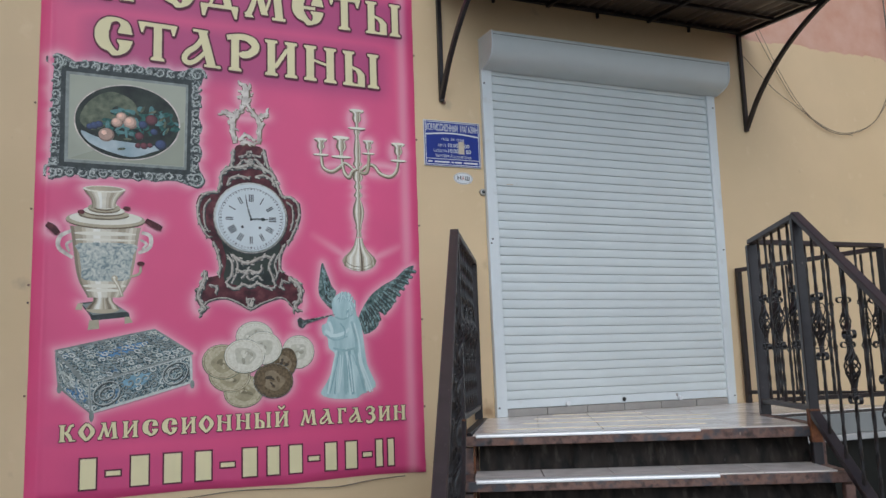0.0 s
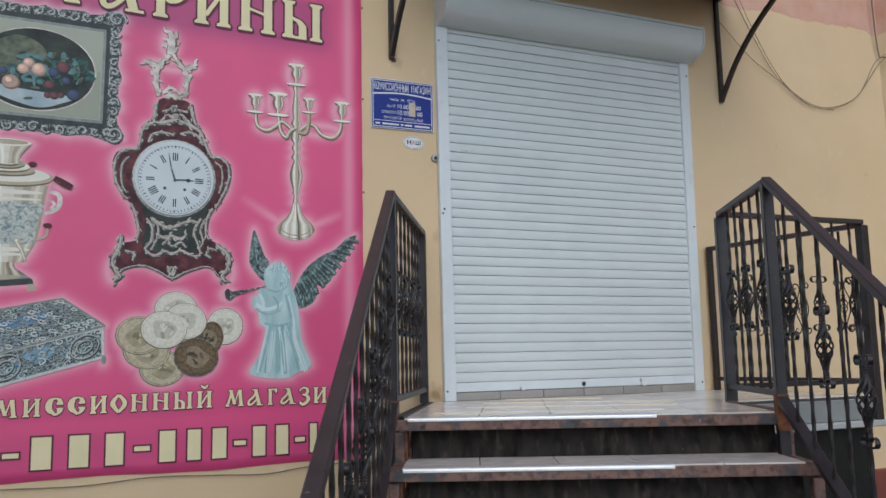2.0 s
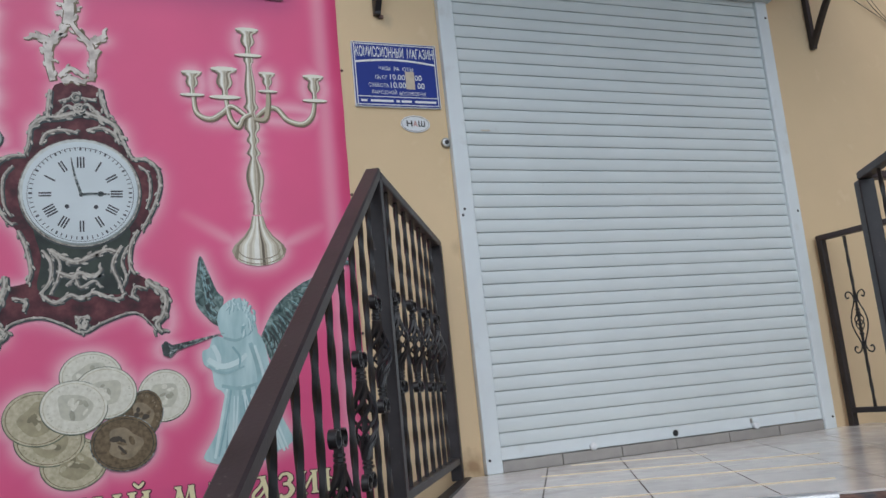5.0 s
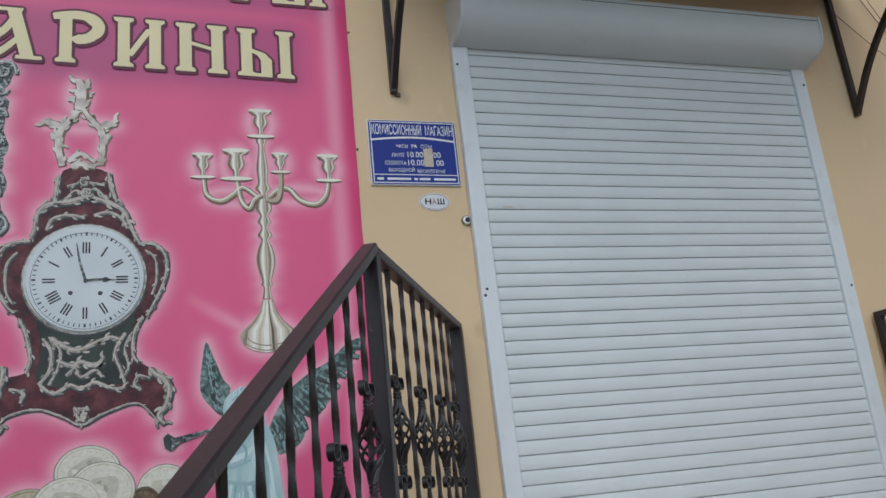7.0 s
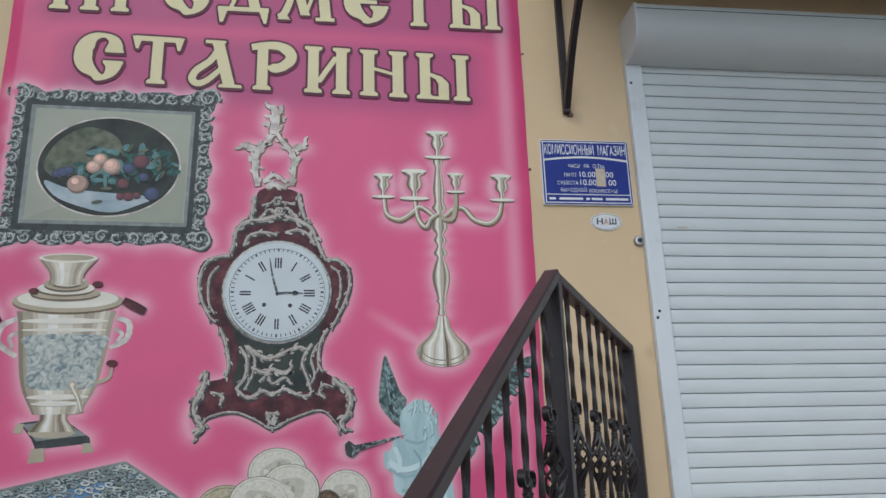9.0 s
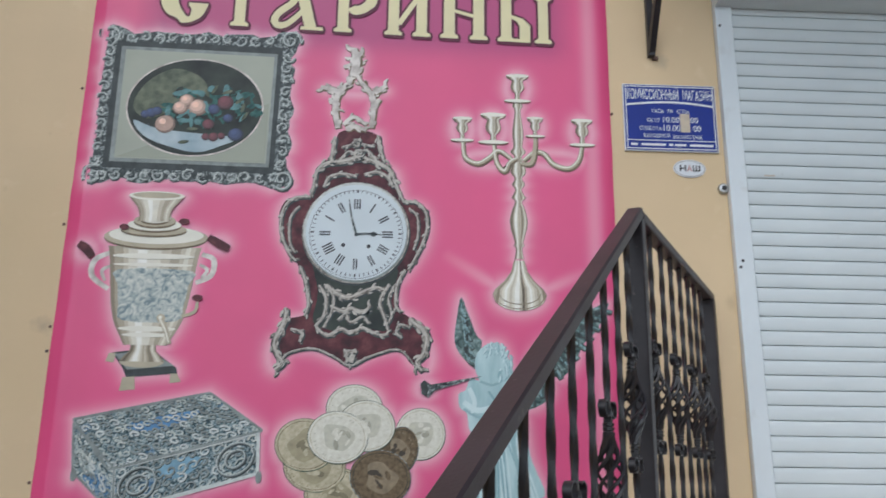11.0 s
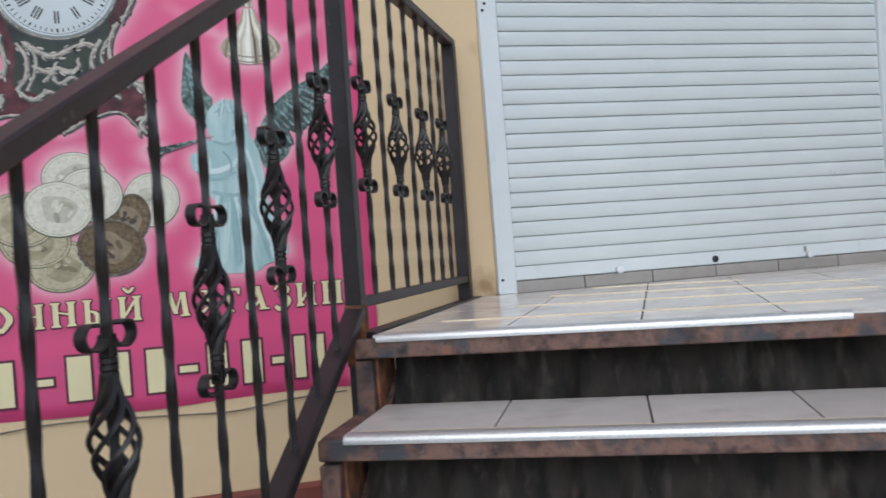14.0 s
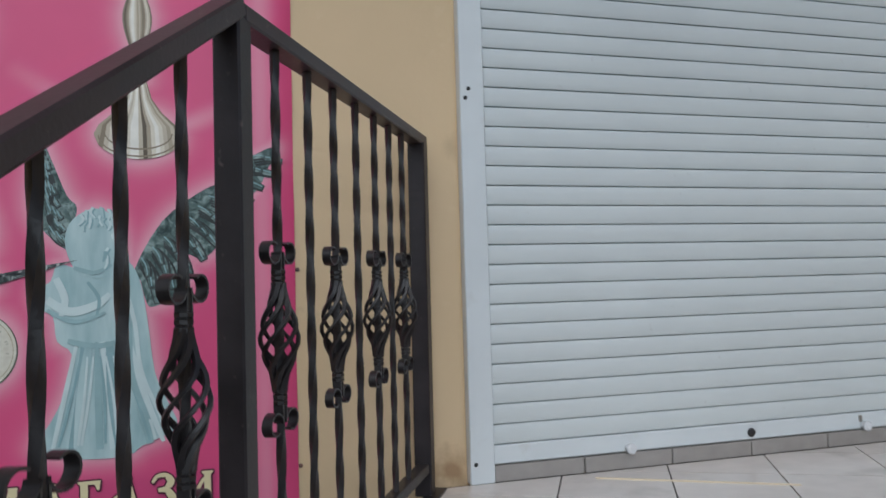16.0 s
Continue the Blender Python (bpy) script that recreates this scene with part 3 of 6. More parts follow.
def lyre():
    """A bar ornament of two bowed wires that end in curls, round a small cage."""
    g = G()
    half = [(0.034, 0.045), (0.015, 0.088), (0.010, 0.114), (0.021, 0.140), (0.041, 0.147), (0.052, 0.131), (0.044, 0.116), (0.034, 0.122)]
    for sx in (-1, 1):
        side = [(x * sx, 0, -z) for x, z in half[::-1]] + [(0.043 * sx, 0, 0)] + [(x * sx, 0, z) for x, z in half]
        g.tube(smooth_line(side, 4), 0.0036, 6)
    for k in range(4):
        pts = []
        for i in range(13):
            t = i / 12
            r = 0.004 + 0.017 * math.sin(math.pi * t) ** 1.5
            a = math.pi * k / 2 + radians(260) * (t - 0.5)
            pts.append((r * math.cos(a), r * math.sin(a), -0.055 + 0.11 * t))
        g.tube(pts, 0.003, 5)
    for z in (-0.098, -0.058, 0.058, 0.098):
        g.lathe([(0.007, z - 0.006), (0.011, z - 0.003), (0.011, z + 0.003), (0.007, z + 0.006)], 8)
    return g.mesh("basket", True)


BASKET, LYRE = basket(), lyre()
BARS = {}


def baluster(parent, p, z0, z1, ornament_z, turn, ornament=None):
    length = round(z1 - z0, 2)
    if length not in BARS:
        BARS[length] = twisted(length).mesh("baluster", True)
    ob = part("baluster", BARS[length], M_iron, parent, at=(p[0], p[1], z0))
    if ornament_z is not None:
        o = new("basket", ornament or BASKET)
        if not o.data.materials:
            o.data.materials.append(M_iron)
        o.parent = ob
        o.location = (0, 0, ornament_z - z0)
        o.rotation_euler = (0, 0, turn)
        o["label"] = "wrought iron basket with curled ends"


def post(parent, p, z0, z1, w, turn, mat=None):
    m = Matrix.Translation((p[0], p[1], 0)) @ pose(0, 0, 0, 0, 0, math.degrees(turn))
    ob = part("post", G(m).box((-w / 2, -w / 2, z0), (w / 2, w / 2, z1), 0.003), mat or M_rail, parent)
    if z0 < LAND - 0.2 and z1 > 2.1:
        # rusted foot where the post meets the frame
        h = w / 2 + 0.0025
        part("rusty_foot", G(m).box((-h, -h, LAND - 0.075), (h, h, LAND + 0.07), 0.003), M_orange, ob, "flaking orange rust on the foot of the post")
    return ob


def level_panel(parent, p, q, ss, first, bottom=1.345, top=2.21, orn=1.747, rail_h=0.026, rail_w=0.042, ornament=None):
    """A level run of railing from p to q with bars at the distances ss."""
    p, q = Vector((*p, 0)), Vector((*q, 0))
    d = (q - p).normalized()
    turn = math.atan2(d.y, d.x)
    part("top_rail", G().bar((p.x, p.y, top - rail_h / 2), (q.x, q.y, top - rail_h / 2), rail_w, rail_h), M_hand, parent)
    part("bottom_rail", G().bar((p.x, p.y, bottom - 0.012), (q.x, q.y, bottom - 0.012), 0.035, 0.025), M_rail, parent)
    for i, s in enumerate(ss):
        c = p + d * s
        baluster(parent, c, bottom, top - rail_h, orn if (i + first) % 2 == 0 else None, turn, ornament)


def sloped_panel(parent, p, count, slope, first, length, top=2.206, low=1.318, orn=1.785, gap=0.143, start=0.165):
    """The run down the flight, from the top post p."""
    p = Vector((*p, 0))
    d = (STAIR.to_3x3() @ Vector((0, -1, 0))).normalized()
    turn = math.atan2(d.y, d.x)
    e = p + d * length
    part("handrail", G().bar((p.x, p.y, top), (e.x, e.y, top - slope * length), 0.041, 0.029, 0.004), M_hand, parent, "worn brown sloping handrail")
    part("bottom_rail", G().bar((p.x, p.y, low), (e.x, e.y, low - slope * length), 0.045, 0.028), M_rail, parent)
    for i in range(count):
        s = start + gap * i
        if s > length - 0.05:
            break
        c = p + d * s
        baluster(parent, c, low + 0.01 - slope * s, top - 0.015 - slope * s, orn - slope * s if (i + first) % 2 == 0 else None, turn)
    z = top - slope * length
    post(parent, e, max(0.0, LAND - RISE * 7), z + 0.02, 0.05, turn)
    return d


rail_l = thing("stair_railing", (TL[0], TL[1], LAND), "dark brown wrought iron railing with basket balusters and sloping handrail", "railing", "stair railings")
dl = Vector((WL[0] - TL[0], WL[1] - TL[1]))
tl = math.atan2(dl.y, dl.x)
post(rail_l, TL, LAND - 0.25, 2.19, 0.040, tl)
post(rail_l, WL, LAND, 2.19, 0.045, tl)
level_panel(rail_l, TL, (WL[0] + 0.012, WL[1] + 0.022), [0.147, 0.287, 0.420, 0.558, 0.693, 0.815, 0.935], 0)
sloped_panel(rail_l, TL, 14, 0.55, 0, 1.90, gap=0.138, start=0.158)

A, B = (0.692, -1.789), (1.072, -1.092)
Dp, Cp = (2.045, -1.115), (1.922, -0.040)
rail_r = thing("stair_railing", (A[0], A[1], LAND), "dark brown wrought iron railing with a corner at the side platform", "railing", "stair railings")
tr = math.atan2(B[1] - A[1], B[0] - A[0])
post(rail_r, A, LAND - 0.25, 2.19, 0.043, tr)
post(rail_r, B, LAND, 2.18, 0.052, tr)
post(rail_r, Dp, LAND - 0.15, 2.18, 0.05, 0)
post(rail_r, Cp, LAND, 2.182, 0.034, 0)
level_panel(rail_r, A, B, [0.13, 0.26, 0.39, 0.52, 0.65], 0)
level_panel(rail_r, B, Dp, [0.13 + 0.125 * i for i in range(7)], 0)
level_panel(rail_r, (Cp[0], Cp[1] + 0.016), Dp, [0.146 + 0.135 * i for i in range(7)], 0, top=2.195, ornament=LYRE)
sloped_panel(rail_r, A, 14, 0.605, 0, 1.90)

# ---- canopy ----
canopy = thing("door_canopy", (0.92, -0.02, 3.95), "dark brown metal canopy on curved brackets above the door", "canopy")
CX0, CX1, CY, CDZ = -0.31, 2.155, -1.0, 0.085


def cz(y):
    return 3.965 + CDZ * y


for x in (CX0, 0.51, 1.33, CX1):
    part("rafter", G().bar((x, -0.005, cz(0)), (x, CY, cz(CY)), 0.025, 0.03), M_rail, canopy)
for y in (-0.02, -0.35, -0.68, CY):
    part("purlin", G().bar((CX0 - 0.02, y, cz(y) + 0.012), (CX1 + 0.02, y, cz(y) + 0.012), 0.025, 0.025), M_rail, canopy)
vs, xs = [], [CX0 - 0.05 + i * (CX1 - CX0 + 0.1) / 96 for i in range(97)]
sheet = G()
for t in (0.0, 0.006):
    for y in (0.0, CY - 0.06):
        vs += [(x, y, cz(y) + 0.035 + t + 0.008 * math.sin(x * 84)) for x in xs]
m = 97
sheet.add(vs, [(i, i + 1, m + i + 1, m + i) for i in range(96)] + [(2 * m + i, 3 * m + i, 3 * m + i + 1, 2 * m + i + 1) for i in range(96)] + [(m + i, m + i + 1, 3 * m + i + 1, 3 * m + i) for i in range(96)])
part("roof_sheet", sheet, M_canopy, canopy, "dark brown corrugated sheet", smooth=True)
for x in (0.10, 0.90, 1.68):
    part("hook", G().bar((x, -0.015, 3.965), (x, -0.015, 3.925), 0.018, 0.018, 0.002, (0, 1, 0)), M_rail, canopy)
for x in (-0.292, 2.138):
    br = part("bracket", G().bar((x, -0.016, 3.215), (x, -0.016, 3.96), 0.028, 0.028, 0.002, (0, 1, 0)), M_rail, canopy, "dark curved steel bracket")
    arc = smooth_line([(x, -0.012, 3.225), (x, -0.165, 3.44), (x, -0.36, 3.625), (x, -0.57, 3.765), (x, -0.83, 3.88), (x, -0.98, 3.885)], 5)
    part("strut", G().tube(arc, 0.0185, 4), M_rail, br)
part("peg", G().box((-0.286, -0.012, 3.205), (-0.262, 0.0, 3.222), 0.002), M_rust, canopy)

# ---- banner with printed still lifes ----
P_PINK = (0.74, 0.083, 0.235)
M_letter = surface("cream_print", two((0.80, 0.72, 0.44), 0.05), 6, 0.45)
M_outline = surface("plum_print", two((0.13, 0.035, 0.06), 0.15), 12, 0.45)
M_silver_d = surface("printed_dark_relief", [(0.32, (0.015, 0.02, 0.022)), (0.5, (0.10, 0.12, 0.12)), (0.66, (0.50, 0.54, 0.52))], 34, 0.45, detail=3.0, swirl=2.5)
M_hi = surface("printed_silver_light", two((0.60, 0.63, 0.60), 0.16), 40, 0.45)
M_mid = surface("printed_silver_grey", two((0.27, 0.30, 0.285), 0.25), 30, 0.45)
M_gilt = surface("printed_gilt_grey", [(0.32, (0.10, 0.085, 0.075)), (0.5, (0.33, 0.30, 0.26)), (0.68, (0.62, 0.58, 0.52))], 26, 0.45, detail=3.0, swirl=2.0)
M_gilt_hi = surface("printed_gilt_light", two((0.54, 0.50, 0.44), 0.2), 40, 0.45)
M_lo = surface("printed_silver_shade", two((0.055, 0.065, 0.065), 0.3), 30, 0.45)
M_b_lo = surface("printed_brass_shade", two((0.20, 0.155, 0.10), 0.2), 20, 0.45)
M_b_mid = surface("printed_brass_mid", two((0.50, 0.44, 0.32), 0.12), 16, 0.45)
M_b_hi = surface("printed_brass_light", two((0.84, 0.81, 0.70), 0.05), 16, 0.45)
M_pale = surface("printed_pale_silver", [(0.3, (0.42, 0.36, 0.32)), (0.6, (0.80, 0.74, 0.68))], 26, 0.45)
M_mount = surface("printed_mount", two((0.42, 0.44, 0.36), 0.12), 3, 0.45)
M_night = surface("printed_dark_ground", [(0.35, (0.018, 0.022, 0.022)), (0.7, (0.06, 0.075, 0.06))], 9, 0.45)
M_olive = surface("printed_olive", [(0.3, (0.06, 0.08, 0.055)), (0.7, (0.20, 0.22, 0.15))], 26, 0.45)
M_leaf = surface("printed_leaf", [(0.3, (0.015, 0.06, 0.06)), (0.7, (0.07, 0.19, 0.16))], 40, 0.45)
M_wine = surface("printed_wine", [(0.3, (0.045, 0.014, 0.018)), (0.5, (0.10, 0.026, 0.034)), (0.7, (0.17, 0.055, 0.06))], 22, 0.45)
M_cloth = surface("printed_cloth", [(0.3, (0.30, 0.40, 0.45)), (0.7, (0.55, 0.62, 0.64))], 10, 0.45)
M_dial = surface("printed_dial", two((0.66, 0.72, 0.74), 0.05), 6, 0.45)
M_numeral = surface("printed_ink", two((0.06, 0.06, 0.07), 0.2), 20, 0.45)
M_scene = surface("printed_blue_grey_panel", [(0.32, (0.20, 0.26, 0.28)), (0.48, (0.44, 0.49, 0.46)), (0.66, (0.68, 0.69, 0.62))], 34, 0.45, detail=4.0, swirl=1.6)
M_casket = surface("printed_filigree", [(0.34, (0.025, 0.045, 0.055)), (0.46, (0.08, 0.13, 0.15)), (0.55, (0.28, 0.36, 0.37)), (0.68, (0.58, 0.63, 0.62))], 42, 0.45, stain=((0.09, 0.22, 0.42), 7, 0.58, 0.66), detail=3.0, swirl=3.0)
M_coin = surface("printed_coin", [(0.3, (0.66, 0.63, 0.52)), (0.7, (0.80, 0.78, 0.68))], 70, 0.45)
M_coin_b = surface("printed_brass_coin", [(0.3, (0.42, 0.37, 0.24)), (0.7, (0.62, 0.56, 0.40))], 70, 0.45)
M_coin_d = surface("printed_bronze_coin", [(0.3, (0.10, 0.07, 0.04)), (0.7, (0.22, 0.16, 0.09))], 70, 0.45)
M_robe = surface("printed_pale_blue", [(0.32, (0.34, 0.52, 0.54)), (0.68, (0.62, 0.77, 0.77))], 8, 0.45, stretch=(2.4, 1, 0.6))
M_fold = surface("printed_blue_fold", two((0.30, 0.47, 0.50), 0.1), 20, 0.45)
M_wing = surface("printed_grey_feather", [(0.3, (0.03, 0.055, 0.055)), (0.5, (0.12, 0.18, 0.17)), (0.7, (0.32, 0.42, 0.40))], 36, 0.45, detail=3.0, swirl=1.5)

for m_ in bpy.data.materials:
    if m_.name.startswith("printed_") or m_.name in ("cream_print", "plum_print"):
        m_.node_tree.nodes["Principled BSDF"].inputs["Specular IOR Level"].default_value = 0.25

BX0, BX1, BZ0, BZ1 = -2.562, -0.47, 0.978, 3.99
SHEET = -0.020
LAYER = 0.0009     # depth of one layer of print
banner = thing("shop_banner", (-1.52, -0.02, BZ0), "pink printed vinyl banner with pictures of antiques on the wall", "banner")
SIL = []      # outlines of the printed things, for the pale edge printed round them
COUNT = [0]


def flat(name, pts, layer, mat, parent=None, glow=False, label=""):
    """A flat printed shape in x and z, layer by layer before the sheet."""
    COUNT[0] += 1
    y = SHEET - LAYER * layer - 0.000006 * (COUNT[0] % 60)
    area = sum(pts[i][0] * pts[(i + 1) % len(pts)][1] - pts[(i + 1) % len(pts)][0] * pts[i][1] for i in range(len(pts)))
    if area < 0:
        pts = pts[::-1]
    g = G()
    g.add([(p[0], y, p[1]) for p in pts], [tuple(range(len(pts)))])
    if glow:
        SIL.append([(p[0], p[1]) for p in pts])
    return part(name, g, mat, parent or banner, label)


def shapes(name, many, layer, mat, parent=None, label=""):
    """Several flat shapes of one print, each a part."""
    for pts in many:
        flat(name, pts, layer, mat, parent)


def oval(cx, cz_, rx, rz, n=36, tilt=0.0, a0=0.0, a1=360.0):
    ca, sa = math.cos(radians(tilt)), math.sin(radians(tilt))
    full = a1 - a0 >= 360
    k = n if full else n + 1
    out = []
    for i in range(k):
        a = radians(a0 + (a1 - a0) * i / n)
        x, z = rx * math.cos(a), rz * math.sin(a)
        out.append((cx + x * ca - z * sa, cz_ + x * sa + z * ca))
    return out


def stroke(pts, w0, w1=None, n=5):
    """A ribbon of changing width along a flowing line."""
    w1 = w0 if w1 is None else w1
    line = smooth_line([(p[0], p[1], 0) for p in pts], n)
    left, right = [], []
    for i, p in enumerate(line):
        a, b = line[max(i - 1, 0)], line[min(i + 1, len(line) - 1)]
        d = math.hypot(b[0] - a[0], b[1] - a[1]) or 1
        nx, nz = -(b[1] - a[1]) / d, (b[0] - a[0]) / d
        t = i / (len(line) - 1)
        w = (w0 + (w1 - w0) * t) * (0.55 + 0.45 * math.sin(math.pi * (0.15 + 0.7 * t))) / 2
        left.append((p[0] + nx * w, p[1] + nz * w))
        right.append((p[0] - nx * w, p[1] - nz * w))
    return left + right[::-1]


leaf_rng = random.Random(9)


def relief(name, spec, layer, mats=None, leafy=False):
    """A raised scroll as printed: its dark side, its body and its light edge."""
    pts, w0, w1 = spec
    lo, mid, hi = mats or (M_lo, M_mid, M_hi)
    w1 = w0 if w1 is None else w1
    flat(name, stroke([(x + 0.003, z - 0.004) for x, z in pts], w0 * 0.95, w1 * 0.95), layer, lo)
    flat(name, stroke(pts, w0 * 0.66, w1 * 0.66), layer + 0.15, mid)
    flat(name, stroke([(x - 0.0015, z + 0.002) for x, z in pts], w0 * 0.24, w1 * 0.24), layer + 0.3, hi)
    if leafy:
        line = smooth_line([(x, z, 0) for x, z in pts], 4)
        for i in range(1, len(line) - 1, 2):
            (ax, az, _), (px, pz, _), (bx, bz_, _) = line[i - 1], line[i], line[i + 1]
            d = math.hypot(bx - ax, bz_ - az) or 1
            tx, tz = (bx - ax) / d, (bz_ - az) / d
            s = 1 if (i // 2) % 2 else -1
            ln = (w0 + w1) / 2 * leaf_rng.uniform(0.55, 0.85)
            q = [(px, pz), (px + tx * ln * 0.4 - tz * s * ln * 0.6, pz + tz * ln * 0.4 + tx * s * ln * 0.6), (px + tx * ln * 1.0 - tz * s * ln * 0.75, pz + tz * ln * 1.0 + tx * s * ln * 0.75)]
            flat(name, stroke([(x + 0.002, z - 0.003) for x, z in q], w0 * 0.55, w0 * 0.25, 3), layer - 0.1, lo)
            flat(name, stroke(q, w0 * 0.42, w0 * 0.16, 3), layer + 0.05, leaf_rng.choice((mid, hi)))


def curl(cx, cz_, r, turn, way=1, sweep=400):
    """Points of a spiral scroll."""
    out = []
    for i in range(9):
        a = radians(turn + way * sweep * i / 8)
        q = r * (1 - 0.85 * i / 8)
        out.append((cx + q * math.cos(a), cz_ + q * math.sin(a)))
    return out


TONE = [surface("printed_metal_tone", two(q, 0.06), 30, 0.45) for q in ((0.12, 0.09, 0.055), (0.26, 0.21, 0.14), (0.42, 0.36, 0.26), (0.58, 0.52, 0.40), (0.74, 0.70, 0.58), (0.88, 0.86, 0.78))]


def shaded(name, prof, cx, layer, squash=1.0, glow=False, tones=(1, 0, 1, 2, 4, 5, 5, 4, 3, 2, 3, 2, 1, 1, 3, 4, 3, 1)):
    """A turned body as printed: flanks, body and lights in upright bands."""
    if glow:
        SIL.append(mirror(prof, cx, squash))
    line = [(p[0], p[1]) for p in smooth_line([(r, z, 0) for r, z in prof], 3)]
    for i, t in enumerate(tones):
        a, b = -1 + 2 * i / len(tones), -1 + 2 * (i + 1) / len(tones)
        pts = [(cx + r * a, z) for r, z in line] + [(cx + r * b, z) for r, z in line[::-1]]
        flat(name, pts, layer + 0.3, TONE[t])


def mirror(prof, cx, squash=1.0):
    return [(cx + r, z) for r, z in prof] + [(cx - r * squash, z) for r, z in prof[::-1]]


def curve2(pts, n=5):
    return [(p[0], p[1]) for p in smooth_line([(a, b, 0) for a, b in pts], n, True)]


# letters whose outlines overlap in the font, by their like-shaped signs
SAME = {ord("А"): "A", ord("Р"): "P", ord("Ы"): "bI", ord("Ь"): "b"}


def lettering(name, text, x0, x1, z0, z1, mat, layer, parent, y0=None, thick=0.0):
    """Words fitted into a box on the wall."""
    cu = bpy.data.curves.new(name, "FONT")
    cu.body = text.translate(SAME)
    cu.offset = thick
    cu.resolution_u = 3
    tmp = new(name, cu)
    bpy.context.view_layer.update()
    me = bpy.data.meshes.new_from_object(tmp.evaluated_get(bpy.context.evaluated_depsgraph_get()))
    bpy.data.objects.remove(tmp)
    co = np.empty(len(me.vertices) * 3)
    me.vertices.foreach_get("co", co)
    co = co.reshape(-1, 3)
    lo, hi = co.min(0), co.max(0)
    if "Й" in text:
        base = 0.729 + 2 * thick
        hi = np.array([hi[0], lo[1] + base, 0])
    y = (SHEET if y0 is None else y0) - 0.0014 * layer
    u = (co[:, 0] - lo[0]) / (hi[0] - lo[0])
    out = np.stack([x0 + (x1 - x0) * u, np.full(len(co), y), z0 + (z1 - z0) * (co[:, 1] - lo[1]) / (hi[1] - lo[1])], 1)
    me.vertices.foreach_set("co", out.ravel())
    me.update()
    me.materials.clear()
    return part(name, me, mat, parent)


SMUDGE = []


def slab(x0, x1, top=True, foot=True, out=0.07):
    """An upright with short slab feet."""
    q = [[(x0, 0.02), (x1, 0.02), (x1, 0.98), (x0, 0.98)]]
    if foot:
        q.append([(x0 - out, 0), (x1 + out, 0), (x1 + out, 0.06), (x1, 0.10), (x0, 0.10), (x0 - out, 0.06)])
    if top:
        q.append([(x0 - out, 1), (x1 + out, 1), (x1 + out, 0.94), (x1, 0.90), (x0, 0.90), (x0 - out, 0.94)])
    return q


def slope(x0, z0, x1, z1, w):
    return [(x0 - w / 2, z0), (x0 + w / 2, z0), (x1 + w / 2, z1), (x1 - w / 2, z1)]


def crescent():
    """The round of an old round letter: a heavy left side that runs to a point below."""
    up = curve2([(0.02, 0.55), (0.09, 0.82), (0.32, 0.99), (0.62, 1.0), (0.86, 0.90), (0.93, 0.66), (0.62, 0.66), (0.66, 0.82), (0.56, 0.91), (0.42, 0.84), (0.35, 0.62)], 4)
    low = curve2([(0.02, 0.58), (0.03, 0.36), (0.16, 0.18), (0.36, 0.09), (0.46, 0.0), (0.66, 0.03), (0.86, 0.16), (0.94, 0.40), (0.60, 0.41), (0.64, 0.28), (0.60, 0.13), (0.48, 0.22), (0.37, 0.42), (0.35, 0.64), (0.2, 0.66)], 4)
    return [up, low, [(0.60, 0.60), (0.97, 0.60), (0.95, 0.68), (0.60, 0.68)], [(0.58, 0.36), (0.97, 0.36), (0.97, 0.43), (0.58, 0.43)]]


def droop(x0, x1):
    """A top bar with hanging flared ends."""
    return [[(x0 + 0.02, 1.0), (x1 - 0.02, 1.0), (x1 - 0.04, 0.89), (x0 + 0.04, 0.89)], [(x0 - 0.03, 1.0), (x0 + 0.16, 0.93), (x0 + 0.10, 0.72), (x0 + 0.05, 0.72)], [(x1 + 0.03, 1.0), (x1 - 0.16, 0.93), (x1 - 0.10, 0.72), (x1 - 0.05, 0.72)]]


def pen(pts, w0, w1=None):
    return stroke(pts, w0, w1, 6)


